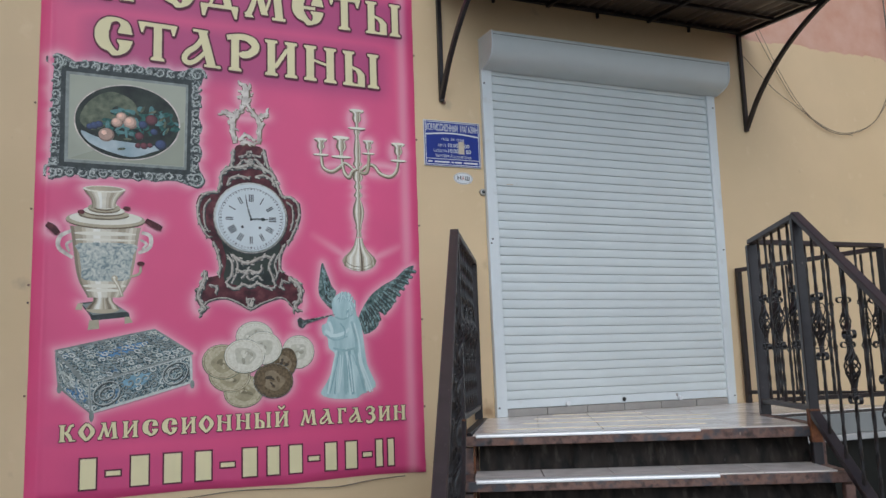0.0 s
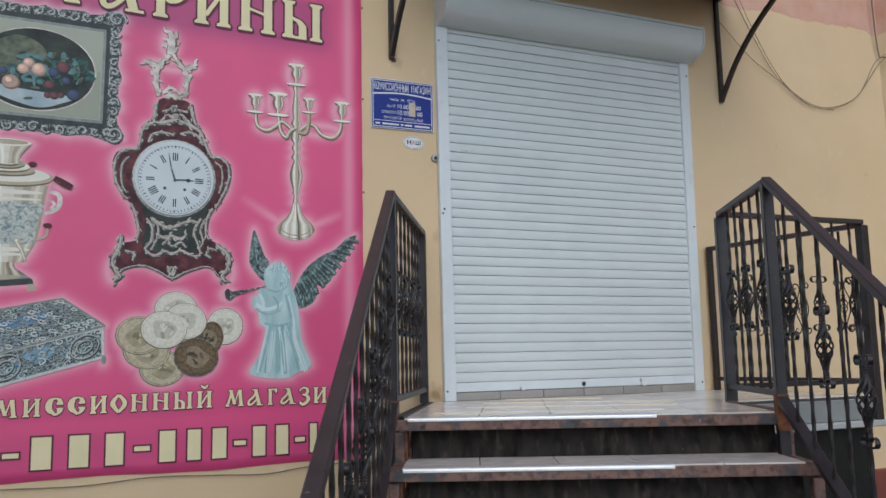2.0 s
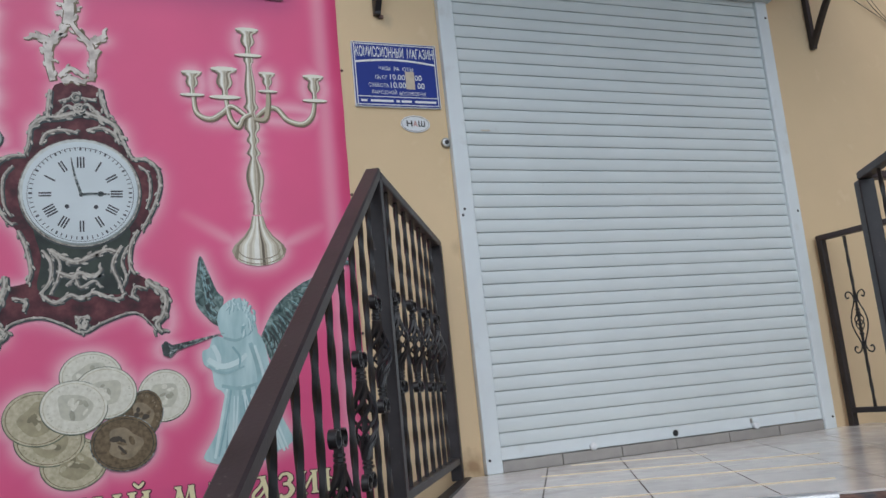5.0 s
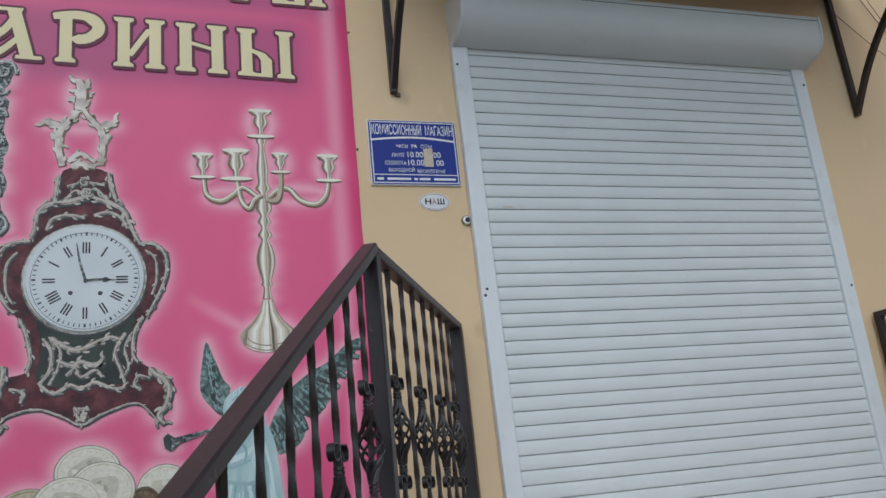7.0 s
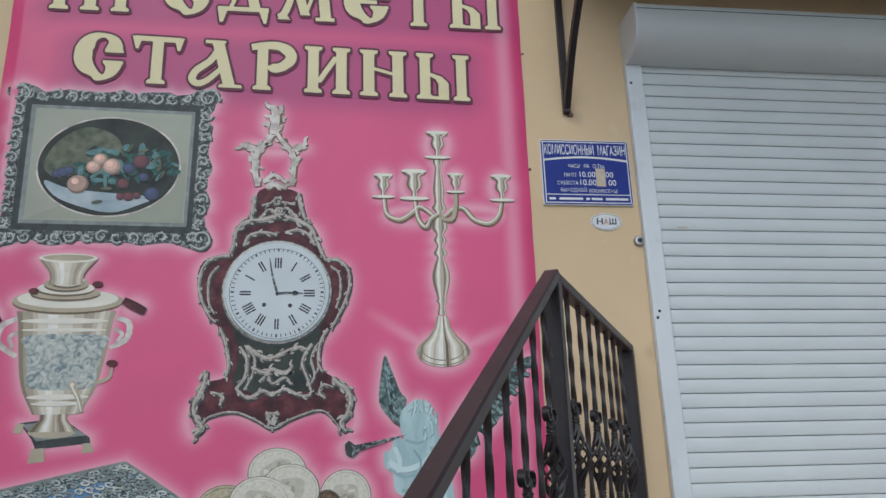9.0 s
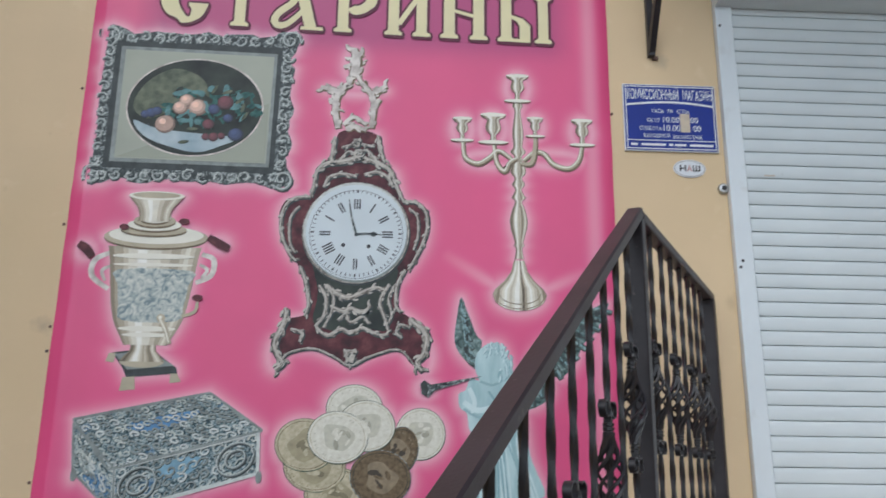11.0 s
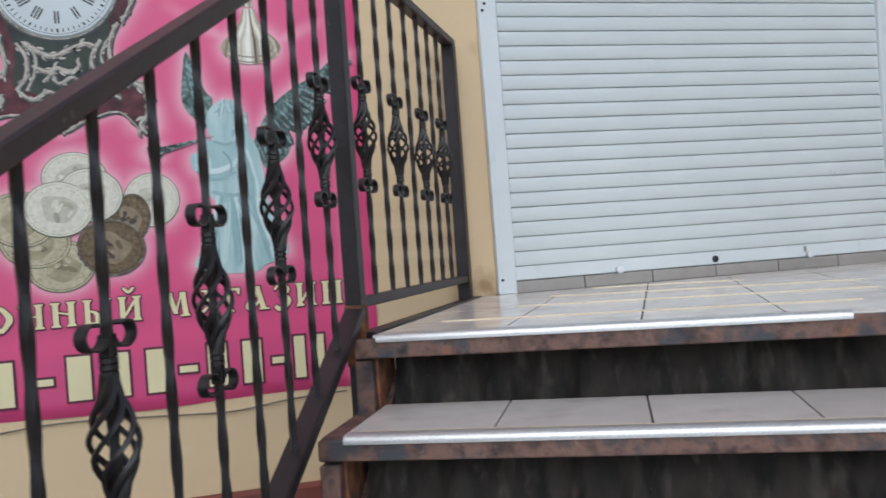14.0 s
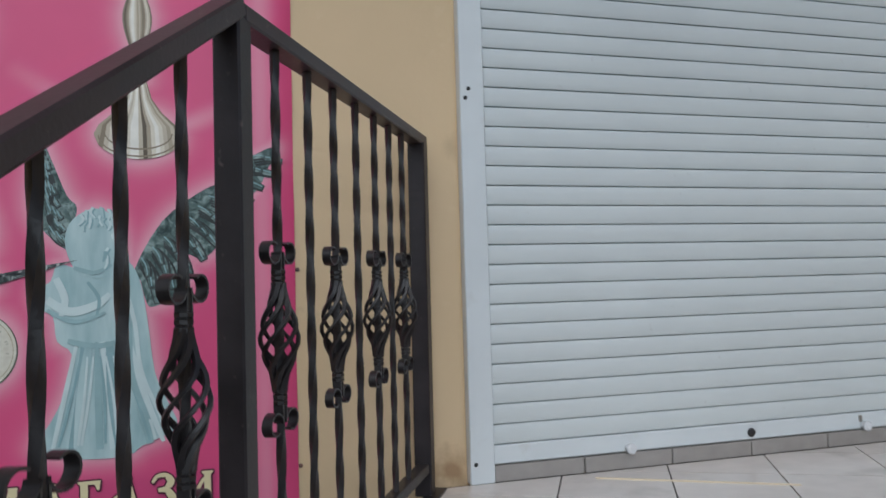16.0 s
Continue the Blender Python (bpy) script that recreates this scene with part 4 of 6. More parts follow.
# each letter: its width and its pieces, in heights of the letter
GLYPH = {
    "С": (0.97, crescent()),
    "Е": (0.97, crescent() + [[(0.3, 0.47), (0.72, 0.47), (0.72, 0.56), (0.3, 0.56)]]),
    "Т": (0.98, slab(0.38, 0.60, False) + droop(0.0, 0.98)),
    "Г": (0.74, slab(0.14, 0.36) + [[(0.3, 1.0), (0.74, 1.0), (0.70, 0.72), (0.64, 0.72), (0.56, 0.89), (0.3, 0.90)]]),
    "А": (1.05, [slope(0.80, 0.02, 0.53, 0.98, 0.24), [(0.28, 1.0), (0.70, 1.0), (0.68, 0.93), (0.28, 0.93)], [(0.58, 0.0), (1.05, 0.0), (1.04, 0.07), (0.60, 0.07)], pen([(0.58, 0.86), (0.40, 0.56), (0.14, 0.34), (0.05, 0.16), (0.16, 0.06), (0.36, 0.14), (0.66, 0.44)], 0.16, 0.13), pen([(0.36, 0.52), (0.10, 0.28), (0.08, 0.10), (0.22, 0.05)], 0.14, 0.12)]),
    "Р": (0.90, slab(0.12, 0.34, False) + [pen([(0.0, 0.90), (0.20, 0.94), (0.50, 0.96), (0.76, 0.88), (0.80, 0.70), (0.66, 0.53), (0.46, 0.47), (0.40, 0.54)], 0.17, 0.22), pen([(0.62, 0.93), (0.80, 0.80), (0.78, 0.64), (0.64, 0.53)], 0.24, 0.22), pen([(0.42, 0.50), (0.60, 0.50), (0.72, 0.58)], 0.15)]),
    "И": (0.98, slab(0.09, 0.31) + slab(0.67, 0.89) + [slope(0.30, 0.22, 0.68, 0.80, 0.13)]),
    "Й": (0.98, slab(0.09, 0.31) + slab(0.67, 0.89) + [slope(0.30, 0.22, 0.68, 0.80, 0.13), pen([(0.27, 1.36), (0.48, 1.18), (0.69, 1.36)], 0.13)]),
    "Н": (1.02, slab(0.09, 0.32) + slab(0.70, 0.93) + [[(0.3, 0.56), (0.72, 0.46), (0.72, 0.53), (0.3, 0.63)]]),
    "П": (1.02, slab(0.09, 0.32) + slab(0.70, 0.93) + [[(0.2, 0.90), (0.8, 0.90), (0.8, 1.0), (0.2, 1.0)]]),
    "Ы": (1.16, slab(0.09, 0.31) + slab(0.87, 1.08) + [[(0.3, 0.58), (0.56, 0.50), (0.70, 0.36), (0.70, 0.0), (0.48, 0.0), (0.48, 0.34), (0.42, 0.44), (0.3, 0.50)], [(0.2, 0.0), (0.6, 0.0), (0.6, 0.07), (0.2, 0.07)]]),
    "Д": (1.08, [slope(0.78, 0.2, 0.60, 0.98, 0.22), [(0.36, 1.0), (0.74, 1.0), (0.73, 0.93), (0.36, 0.93)], slope(0.26, 0.2, 0.55, 0.95, 0.09), [(0.0, 0.14), (1.06, 0.14), (1.06, 0.24), (0.0, 0.24)], [(0.0, 0.2), (0.22, 0.2), (0.12, -0.12), (0.05, -0.12)], [(1.06, 0.2), (0.84, 0.2), (0.96, -0.12), (1.02, -0.12)]]),
    "М": (1.22, [slope(1.02, 0.03, 0.92, 0.98, 0.23), [(0.80, 0), (1.20, 0), (1.20, 0.08), (0.80, 0.08)], [(0.78, 1.0), (1.06, 1.0), (1.06, 0.92), (0.80, 0.92)], slope(0.58, 0.12, 0.34, 0.98, 0.20), slope(0.58, 0.12, 0.86, 0.98, 0.08), [(0.18, 1.0), (0.48, 1.0), (0.48, 0.92), (0.18, 0.92)], pen([(0.36, 0.90), (0.27, 0.5), (0.14, 0.15), (0.02, 0.05)], 0.12, 0.18), [(0.0, 0.0), (0.26, 0.0), (0.20, 0.10), (0.04, 0.12)]]),
    "К": (0.98, slab(0.09, 0.33) + [pen([(0.32, 0.5), (0.55, 0.62), (0.66, 0.88), (0.86, 0.96)], 0.12, 0.18), pen([(0.38, 0.55), (0.58, 0.34), (0.72, 0.06)], 0.2, 0.24), [(0.58, 0.0), (0.98, 0.0), (0.98, 0.07), (0.60, 0.07)]]),
    "О": (0.84, [pen([(0.42, 1.0), (0.16, 0.74), (0.04, 0.48), (0.20, 0.24), (0.43, 0.0)], 0.22, 0.22), pen([(0.42, 0.98), (0.66, 0.74), (0.78, 0.5), (0.64, 0.26), (0.42, 0.02)], 0.22, 0.22), pen([(0.30, 0.88), (0.13, 0.6), (0.15, 0.42), (0.30, 0.18)], 0.2), pen([(0.54, 0.86), (0.70, 0.6), (0.70, 0.42), (0.54, 0.14)], 0.2)]),
    "З": (0.78, [pen([(0.06, 0.78), (0.22, 0.96), (0.50, 0.97), (0.64, 0.80), (0.50, 0.60), (0.24, 0.54)], 0.12, 0.15), pen([(0.26, 0.56), (0.56, 0.50), (0.68, 0.28), (0.52, 0.06), (0.24, -0.04), (0.06, 0.10)], 0.16, 0.22), pen([(0.52, 0.94), (0.64, 0.78), (0.52, 0.62)], 0.22), pen([(0.54, 0.48), (0.68, 0.28), (0.52, 0.08)], 0.24)]),
}


def title(text, x0, x1, z0, z1, rise=0.0, gap=0.17):
    """A word in cream slab letters of an old cut, each with a plum edge and a shadow below."""
    h = z1 - z0
    total = sum(GLYPH[c][0] for c in text) + gap * (len(text) - 1)
    k = (x1 - x0) / total
    at = 0.0
    for c in text:
        wide, pieces = GLYPH[c]
        for nm, mt, ly, moves in (("letter_edge", M_outline, 4, [(0.040 * math.cos(a) + dx, 0.045 * math.sin(a) + dz) for dx, dz in ((0, 0), (0.014, -0.018)) for a in (0, 0.785, 1.571, 2.356, 3.142, 3.927, 4.712, 5.498)]), ("letter", M_letter, 5, [(0, 0)])):
            g = G()
            for i, (mx_, mz_) in enumerate(moves):
                for j, q in enumerate(pieces):
                    area = sum(q[n][0] * q[(n + 1) % len(q)][1] - q[(n + 1) % len(q)][0] * q[n][1] for n in range(len(q)))
                    q = q[::-1] if area < 0 else q
                    y = SHEET - LAYER * ly - 0.00001 * j - 0.0002 * i / len(moves)
                    g.add([(x0 + (at + u + mx_ * h / k) * k, y, z0 + (v + mz_) * h + rise * (at + u) / total) for u, v in q], [tuple(range(len(q)))])
            part(nm, g, mt, banner)
        at += wide + gap
    SMUDGE.append((x0, x1, z0 + min(rise, 0), z1))


title("ПРЕДМЕТЫ", -2.42, -0.556, 3.612, 3.818, rise=-0.012)
title("СТАРИНЫ", -2.300, -0.703, 3.294, 3.508, rise=-0.042)
title("КОМИССИОННЫЙ", -2.415, -1.270, 1.268, 1.350, rise=0.014, gap=0.22)
title("МАГАЗИН", -1.206, -0.590, 1.282, 1.364, gap=0.22)
# the telephone number stays as plain bars
many, edge = [], []
for i, (a, b) in enumerate(((0, 0.07), (0.085, 0.125, ), (0.14, 0.22), (0.235, 0.315), (0.33, 0.405), (0.42, 0.462), (0.475, 0.545), (0.555, 0.615), (0.625, 0.69), (0.70, 0.735), (0.745, 0.805), (0.815, 0.875), (0.885, 0.915), (0.925, 0.96), (0.968, 1.0))):
    m_, h_ = -2.335 + 1.675 * (a + b) / 2, 1.675 * (b - a) / 2 * (1.0 if i in (1, 5, 9, 12) else 0.62)
    x0, x1 = m_ - h_, m_ + h_
    z0, z1 = ((1.09, 1.112) if i in (1, 5, 9, 12) else (1.032, 1.178))
    many.append([(x0, z0), (x1, z0), (x1, z1), (x0, z1)])
    edge.append([(x0 - 0.008, z0 - 0.008), (x1 + 0.008, z0 - 0.008), (x1 + 0.008, z1 + 0.008), (x0 - 0.008, z1 + 0.008)])
shapes("bar_edge", edge, 4, M_outline)
shapes("bar", many, 5, M_letter)
SMUDGE.append((-2.335, -0.66, 1.03, 1.18))

# picture in a carved frame
rng = random.Random(4)


def carved(x0, x1, z0, z1, amp, n=26):
    out = []
    for (ax, az), (bx, bz_) in (((x0, z0), (x1, z0)), ((x1, z0), (x1, z1)), ((x1, z1), (x0, z1)), ((x0, z1), (x0, z0))):
        for i in range(n):
            t = i / n
            bulge = amp * (0.45 * math.sin(t * math.pi * 9) + rng.uniform(-0.5, 0.5)) + amp * 1.5 * (abs(2 * t - 1) ** 6) - 0.004
            nx, nz = (bz_ - az), -(bx - ax)
            d = math.hypot(nx, nz)
            out.append((ax + (bx - ax) * t + nx / d * bulge, az + (bz_ - az) * t + nz / d * bulge))
    return out


flat("picture_frame", carved(-2.505, -1.745, 2.612, 3.25, 0.016), 1, M_silver_d, glow=True)
for (ax, az), (bx, bz_), n_ in (((-2.48, 3.222), (-1.77, 3.222), 13), ((-2.48, 2.638), (-1.77, 2.638), 13), ((-2.48, 3.18), (-2.48, 2.67), 10), ((-1.772, 3.18), (-1.772, 2.67), 10)):
    for i in range(n_):
        t = (i + 0.5) / n_
        x, z = ax + (bx - ax) * t, az + (bz_ - az) * t
        relief("carved_scroll", (curl(x, z, rng.uniform(0.020, 0.030), rng.uniform(0, 360), rng.choice((-1, 1)), 330), 0.014, 0.007), 2.4, leafy=True)
        flat("carved_shade", oval(x + (bx - ax) / n_ * 0.45, z + (bz_ - az) / n_ * 0.45, 0.013, 0.009, 10, rng.uniform(0, 180)), 2.3, M_lo)
for x, z in ((-2.485, 3.228), (-1.765, 3.228), (-2.485, 2.634), (-1.765, 2.634)):
    relief("corner_scroll", (curl(x, z, 0.045, rng.uniform(0, 360), 1, 500), 0.02, 0.008), 2.8, leafy=True)
flat("frame_band", [(-2.452, 2.665), (-1.80, 2.655), (-1.795, 3.195), (-2.455, 3.205)], 2, M_lo)
flat("frame_edge", [(-2.428, 2.690), (-1.820, 2.682), (-1.814, 3.166), (-2.432, 3.180)], 3, M_mid)
flat("mount", [(-2.410, 2.705), (-1.832, 2.697), (-1.827, 3.152), (-2.414, 3.165)], 4, M_mount)
flat("mount_shade", [(-2.405, 2.71), (-1.838, 2.702), (-1.835, 2.95)], 4.3, surface("printed_mount_shade", two((0.34, 0.36, 0.28), 0.08), 3, 0.45))
OC = (-2.122, 2.925)
flat("oval_rim", oval(*OC, 0.267, 0.208, 48), 5, M_pale)
flat("oval_ground", oval(*OC, 0.260, 0.202, 48), 6, M_night)
flat("foliage", curve2([(-2.36, 2.92), (-2.32, 3.02), (-2.22, 3.085), (-2.12, 3.06), (-2.08, 3.0), (-2.14, 2.95), (-2.22, 2.90), (-2.30, 2.87)]), 7, M_olive)
flat("cloth", curve2([(-2.352, 2.862), (-2.26, 2.83), (-2.12, 2.815), (-1.95, 2.80), (-2.0, 2.768), (-2.10, 2.735), (-2.22, 2.76), (-2.31, 2.80)]), 7, M_cloth)
leaves = []
for i in range(90):
    a, r = rng.uniform(0, 6.3), rng.uniform(0, 1) ** 0.5
    x, z = -2.07 + 0.20 * r * math.cos(a), 2.925 + 0.085 * r * math.sin(a)
    leaves.append(oval(x, z, rng.uniform(0.014, 0.034), rng.uniform(0.006, 0.014), 8, rng.uniform(0, 180)))
shapes("leaf", leaves[::2], 8, M_leaf)
shapes("leaf", leaves[1::4], 8.4, M_night)
shapes("leaf", leaves[3::4], 8.7, surface("printed_teal", two((0.09, 0.22, 0.22), 0.3), 50, 0.45))
def fruit(name, x, z, r, base):
    """A round fruit with its dark side and its light."""
    for s, dx, f in ((1.0, 0, 0.35), (0.86, 0.08, 0.75), (0.66, 0.16, 1.15), (0.34, 0.28, 1.5)):
        flat(name, oval(x - dx * r, z + dx * r, r * s, r * s * 0.93, 18), 9 + (1 - s), TONES_F[(base, f)])


TONES_F = {(q, f): surface("printed_fruit", two(tuple(min(v * f, 0.9) for v in q), 0.1), 40, 0.45) for q in ((0.03, 0.05, 0.13), (0.12, 0.025, 0.035), (0.60, 0.40, 0.31)) for f in (0.35, 0.75, 1.15, 1.5)}
for x, z, r in ((-2.047, 2.916, 0.024), (-2.287, 2.894, 0.022), (-2.265, 2.902, 0.02), (-2.31, 2.887, 0.018), (-1.955, 2.812, 0.03), (-1.99, 2.88, 0.02)):
    fruit("plum", x, z, r, (0.03, 0.05, 0.13))
for x, z, r in ((-2.004, 2.946, 0.032), (-2.064, 2.852, 0.024), (-2.07, 2.80, 0.016), (-2.04, 2.80, 0.02), (-2.01, 2.805, 0.015)):
    fruit("dark_fruit", x, z, r, (0.12, 0.025, 0.035))
for x, z, r in ((-2.177, 2.919, 0.030), (-2.155, 2.950, 0.029), (-2.229, 2.848, 0.040), (-2.110, 2.922, 0.038)):
    fruit("peach", x, z, r, (0.60, 0.40, 0.31))
shapes("pale_leaf", [oval(x, z, 0.022, 0.007, 8, t) for x, z, t in ((-1.95, 2.955, 40), (-1.935, 2.925, 80), (-2.0, 2.99, 20), (-2.05, 3.0, 60), (-2.08, 2.985, 120), (-1.925, 2.89, 60), (-2.124, 2.831, 0), (-2.153, 2.776, 10))], 10, M_olive)

# samovar
SX = -2.220
SOFT = (1, 2, 2, 3, 4, 4, 5, 5, 4, 4, 4, 3, 3, 2, 2, 3, 4, 3, 2)


shaded("samovar_body", [(0.078, 1.985), (0.092, 2.012), (0.105, 2.035), (0.124, 2.075), (0.138, 2.13), (0.147, 2.19), (0.156, 2.26), (0.164, 2.32), (0.172, 2.355)], SX, 1, glow=True, tones=SOFT)
flat("samovar_scene", curve2(mirror([(0.102, 2.075), (0.124, 2.13), (0.136, 2.21), (0.142, 2.265)], SX, 0.9), 3), 2, M_scene)
flat("samovar_rim", oval(SX, 2.388, 0.192, 0.046, 40), 2, M_b_lo, glow=True)
flat("samovar_rim", oval(SX, 2.393, 0.192, 0.043, 40), 2.3, M_b_mid)
flat("samovar_lid", oval(SX, 2.401, 0.176, 0.036, 40), 3, M_b_hi)
for i, (r, z) in enumerate(((0.122, 2.416), (0.100, 2.434), (0.078, 2.450), (0.060, 2.464))):
    flat("samovar_ring", oval(SX - 0.01, z, r, 0.026, 30), 4 + i * 0.6, M_b_lo)
    flat("samovar_ring", oval(SX - 0.01, z + 0.006, r, 0.024, 30), 4.3 + i * 0.6, M_b_hi if i % 2 else M_b_mid)
shaded("samovar_neck", [(0.060, 2.452), (0.058, 2.478), (0.066, 2.505), (0.086, 2.53), (0.102, 2.55)], SX - 0.012, 7, glow=True, tones=SOFT)
flat("samovar_cup", oval(SX - 0.012, 2.554, 0.104, 0.018, 30), 8, M_b_hi, glow=True)
flat("samovar_cup", oval(SX - 0.012, 2.556, 0.090, 0.012, 30), 8.3, M_b_mid)
shaded("samovar_foot", [(0.080, 1.925), (0.066, 1.945), (0.048, 1.965), (0.046, 1.985)], SX - 0.006, 3, glow=True)
flat("samovar_foot", oval(SX - 0.006, 1.925, 0.080, 0.022, 24), 2.6, M_b_mid)
flat("samovar_base", [(-2.335, 1.957), (-2.20, 1.975), (-2.10, 1.905), (-2.095, 1.885), (-2.275, 1.868), (-2.29, 1.90)], 2, M_lo, glow=True)
flat("samovar_base", [(-2.325, 1.952), (-2.20, 1.965), (-2.108, 1.912), (-2.275, 1.895)], 2.3, M_mid)
shapes("samovar_leg", [[(-2.288, 1.868), (-2.245, 1.872), (-2.24, 1.825), (-2.295, 1.82)], [(-2.12, 1.885), (-2.095, 1.885), (-2.08, 1.855), (-2.12, 1.85)], [(-2.345, 1.955), (-2.32, 1.955), (-2.325, 1.92), (-2.355, 1.925)]], 2, M_b_mid)
shapes("samovar_handle", [stroke([(-2.38, 2.33), (-2.435, 2.30), (-2.44, 2.24), (-2.375, 2.19)], 0.022), stroke([(-2.37, 2.28), (-2.405, 2.26), (-2.39, 2.22)], 0.014), stroke([(-2.045, 2.33), (-2.0, 2.31), (-2.005, 2.25), (-2.06, 2.22)], 0.022), stroke([(-2.05, 2.29), (-2.02, 2.27), (-2.04, 2.24)], 0.014)], 1, M_pale)
shapes("samovar_grip", [stroke([(-2.50, 2.36), (-2.47, 2.34), (-2.445, 2.31)], 0.034), stroke([(-2.025, 2.395), (-1.98, 2.37), (-1.945, 2.352)], 0.032), oval(-2.34, 2.428, 0.018, 0.012, 10), oval(-2.12, 2.455, 0.02, 0.012, 10), oval(-2.046, 2.163, 0.02, 0.012, 10)], 9, M_wine)
SIL.append(oval(-2.475, 2.335, 0.03, 0.03, 10))
SIL.append(oval(-1.985, 2.37, 0.035, 0.025, 10))
shapes("samovar_tap", [stroke([(-2.175, 2.085), (-2.15, 2.04), (-2.132, 1.99)], 0.024, 0.014), stroke([(-2.10, 2.095), (-2.075, 2.10), (-2.05, 2.115), (-2.046, 2.15)], 0.013), oval(-2.172, 2.085, 0.016, 0.016, 12)], 4, M_b_mid)
shapes("samovar_tap", [stroke([(-2.176, 2.082), (-2.152, 2.04), (-2.136, 1.995)], 0.008, 0.005), oval(-2.175, 2.088, 0.007, 0.007, 10)], 4.4, M_b_hi)
shapes("samovar_band", [oval(SX, 2.045, 0.105, 0.010, 24), oval(SX, 2.022, 0.088, 0.008, 24), oval(SX - 0.002, 2.318, 0.152, 0.011, 24), oval(SX, 2.285, 0.148, 0.007, 24)], 3, M_b_hi)

# mantel clock
KX, KZ = -1.472, 2.431
case = [(-1.555, 2.837), (-1.566, 2.772), (-1.58, 2.726), (-1.635, 2.682), (-1.642, 2.598), (-1.659, 2.57), (-1.736, 2.559), (-1.767, 2.501), (-1.756, 2.414), (-1.719, 2.339), (-1.678, 2.287), (-1.648, 2.213), (-1.638, 2.127), (-1.661, 2.104), (-1.715, 2.09), (-1.728, 2.047), (-1.744, 1.993), (-1.729, 1.931), (-1.692, 1.975), (-1.611, 1.98), (-1.527, 1.946), (-1.47, 1.925)]
case += [(-1.406, 1.96), (-1.327, 1.985), (-1.282, 1.978), (-1.243, 1.927), (-1.199, 1.982), (-1.209, 2.056), (-1.262, 2.106), (-1.301, 2.136), (-1.315, 2.211), (-1.291, 2.255), (-1.253, 2.312), (-1.215, 2.38), (-1.199, 2.469), (-1.223, 2.534), (-1.287, 2.559), (-1.31, 2.607), (-1.33, 2.673), (-1.379, 2.715), (-1.393, 2.771), (-1.407, 2.832), (-1.482, 2.85)]
flat("clock_case", curve2(case, 3), 1, M_wine, glow=True, label="ornate clock print in dark red and silver")
flat("clock_panel", curve2([(-1.625, 2.323), (-1.606, 2.193), (-1.619, 2.085), (-1.565, 2.056), (-1.514, 2.049), (-1.434, 2.064), (-1.341, 2.059), (-1.337, 2.166), (-1.314, 2.297), (-1.464, 2.223)], 4), 2, M_night)


def mounts(*lines):
    """Gilt scrolls of the clock, each a line with its width."""
    for w_, *pts in lines:
        relief("clock_mount", (pts, w_ * 0.9, w_ * 0.7), 3, (M_lo, M_gilt, M_gilt_hi), leafy=True)


mounts((0.03, (-1.569, 2.818), (-1.577, 2.749), (-1.579, 2.708)),
       (0.03, (-1.401, 2.828), (-1.393, 2.771), (-1.373, 2.716)),
       (0.04, (-1.635, 2.673), (-1.599, 2.707), (-1.537, 2.715), (-1.475, 2.732), (-1.422, 2.722), (-1.357, 2.69), (-1.329, 2.633)),
       (0.026, (-1.635, 2.673), (-1.643, 2.609), (-1.653, 2.575)),
       (0.022, (-1.329, 2.633), (-1.312, 2.589), (-1.297, 2.563)),
       (0.026, (-1.603, 2.607), (-1.585, 2.649), (-1.534, 2.665), (-1.48, 2.655)))
mounts((0.026, (-1.45, 2.664), (-1.398, 2.676), (-1.355, 2.649), (-1.338, 2.614)),
       (0.024, (-1.653, 2.568), (-1.715, 2.56), (-1.753, 2.513), (-1.757, 2.425), (-1.719, 2.339), (-1.693, 2.314)),
       (0.018, (-1.692, 2.528), (-1.724, 2.482), (-1.723, 2.393), (-1.699, 2.344)),
       (0.026, (-1.678, 2.293), (-1.654, 2.234), (-1.639, 2.148), (-1.651, 2.105)),
       (0.024, (-1.301, 2.558), (-1.245, 2.555), (-1.208, 2.513), (-1.204, 2.447), (-1.225, 2.379), (-1.254, 2.318), (-1.272, 2.289)),
       (0.018, (-1.275, 2.531), (-1.242, 2.5), (-1.238, 2.422), (-1.254, 2.367)))
mounts((0.024, (-1.283, 2.288), (-1.31, 2.233), (-1.316, 2.157), (-1.298, 2.126)),
       (0.026, (-1.603, 2.22), (-1.574, 2.174), (-1.58, 2.109), (-1.611, 2.065)),
       (0.018, (-1.584, 2.225), (-1.548, 2.18), (-1.552, 2.121), (-1.58, 2.062)),
       (0.026, (-1.341, 2.231), (-1.374, 2.164), (-1.354, 2.101), (-1.341, 2.055)),
       (0.018, (-1.317, 2.232), (-1.342, 2.177), (-1.33, 2.113), (-1.348, 2.069)),
       (0.034, (-1.577, 2.223), (-1.534, 2.191), (-1.492, 2.176), (-1.442, 2.197), (-1.392, 2.217), (-1.35, 2.204)))
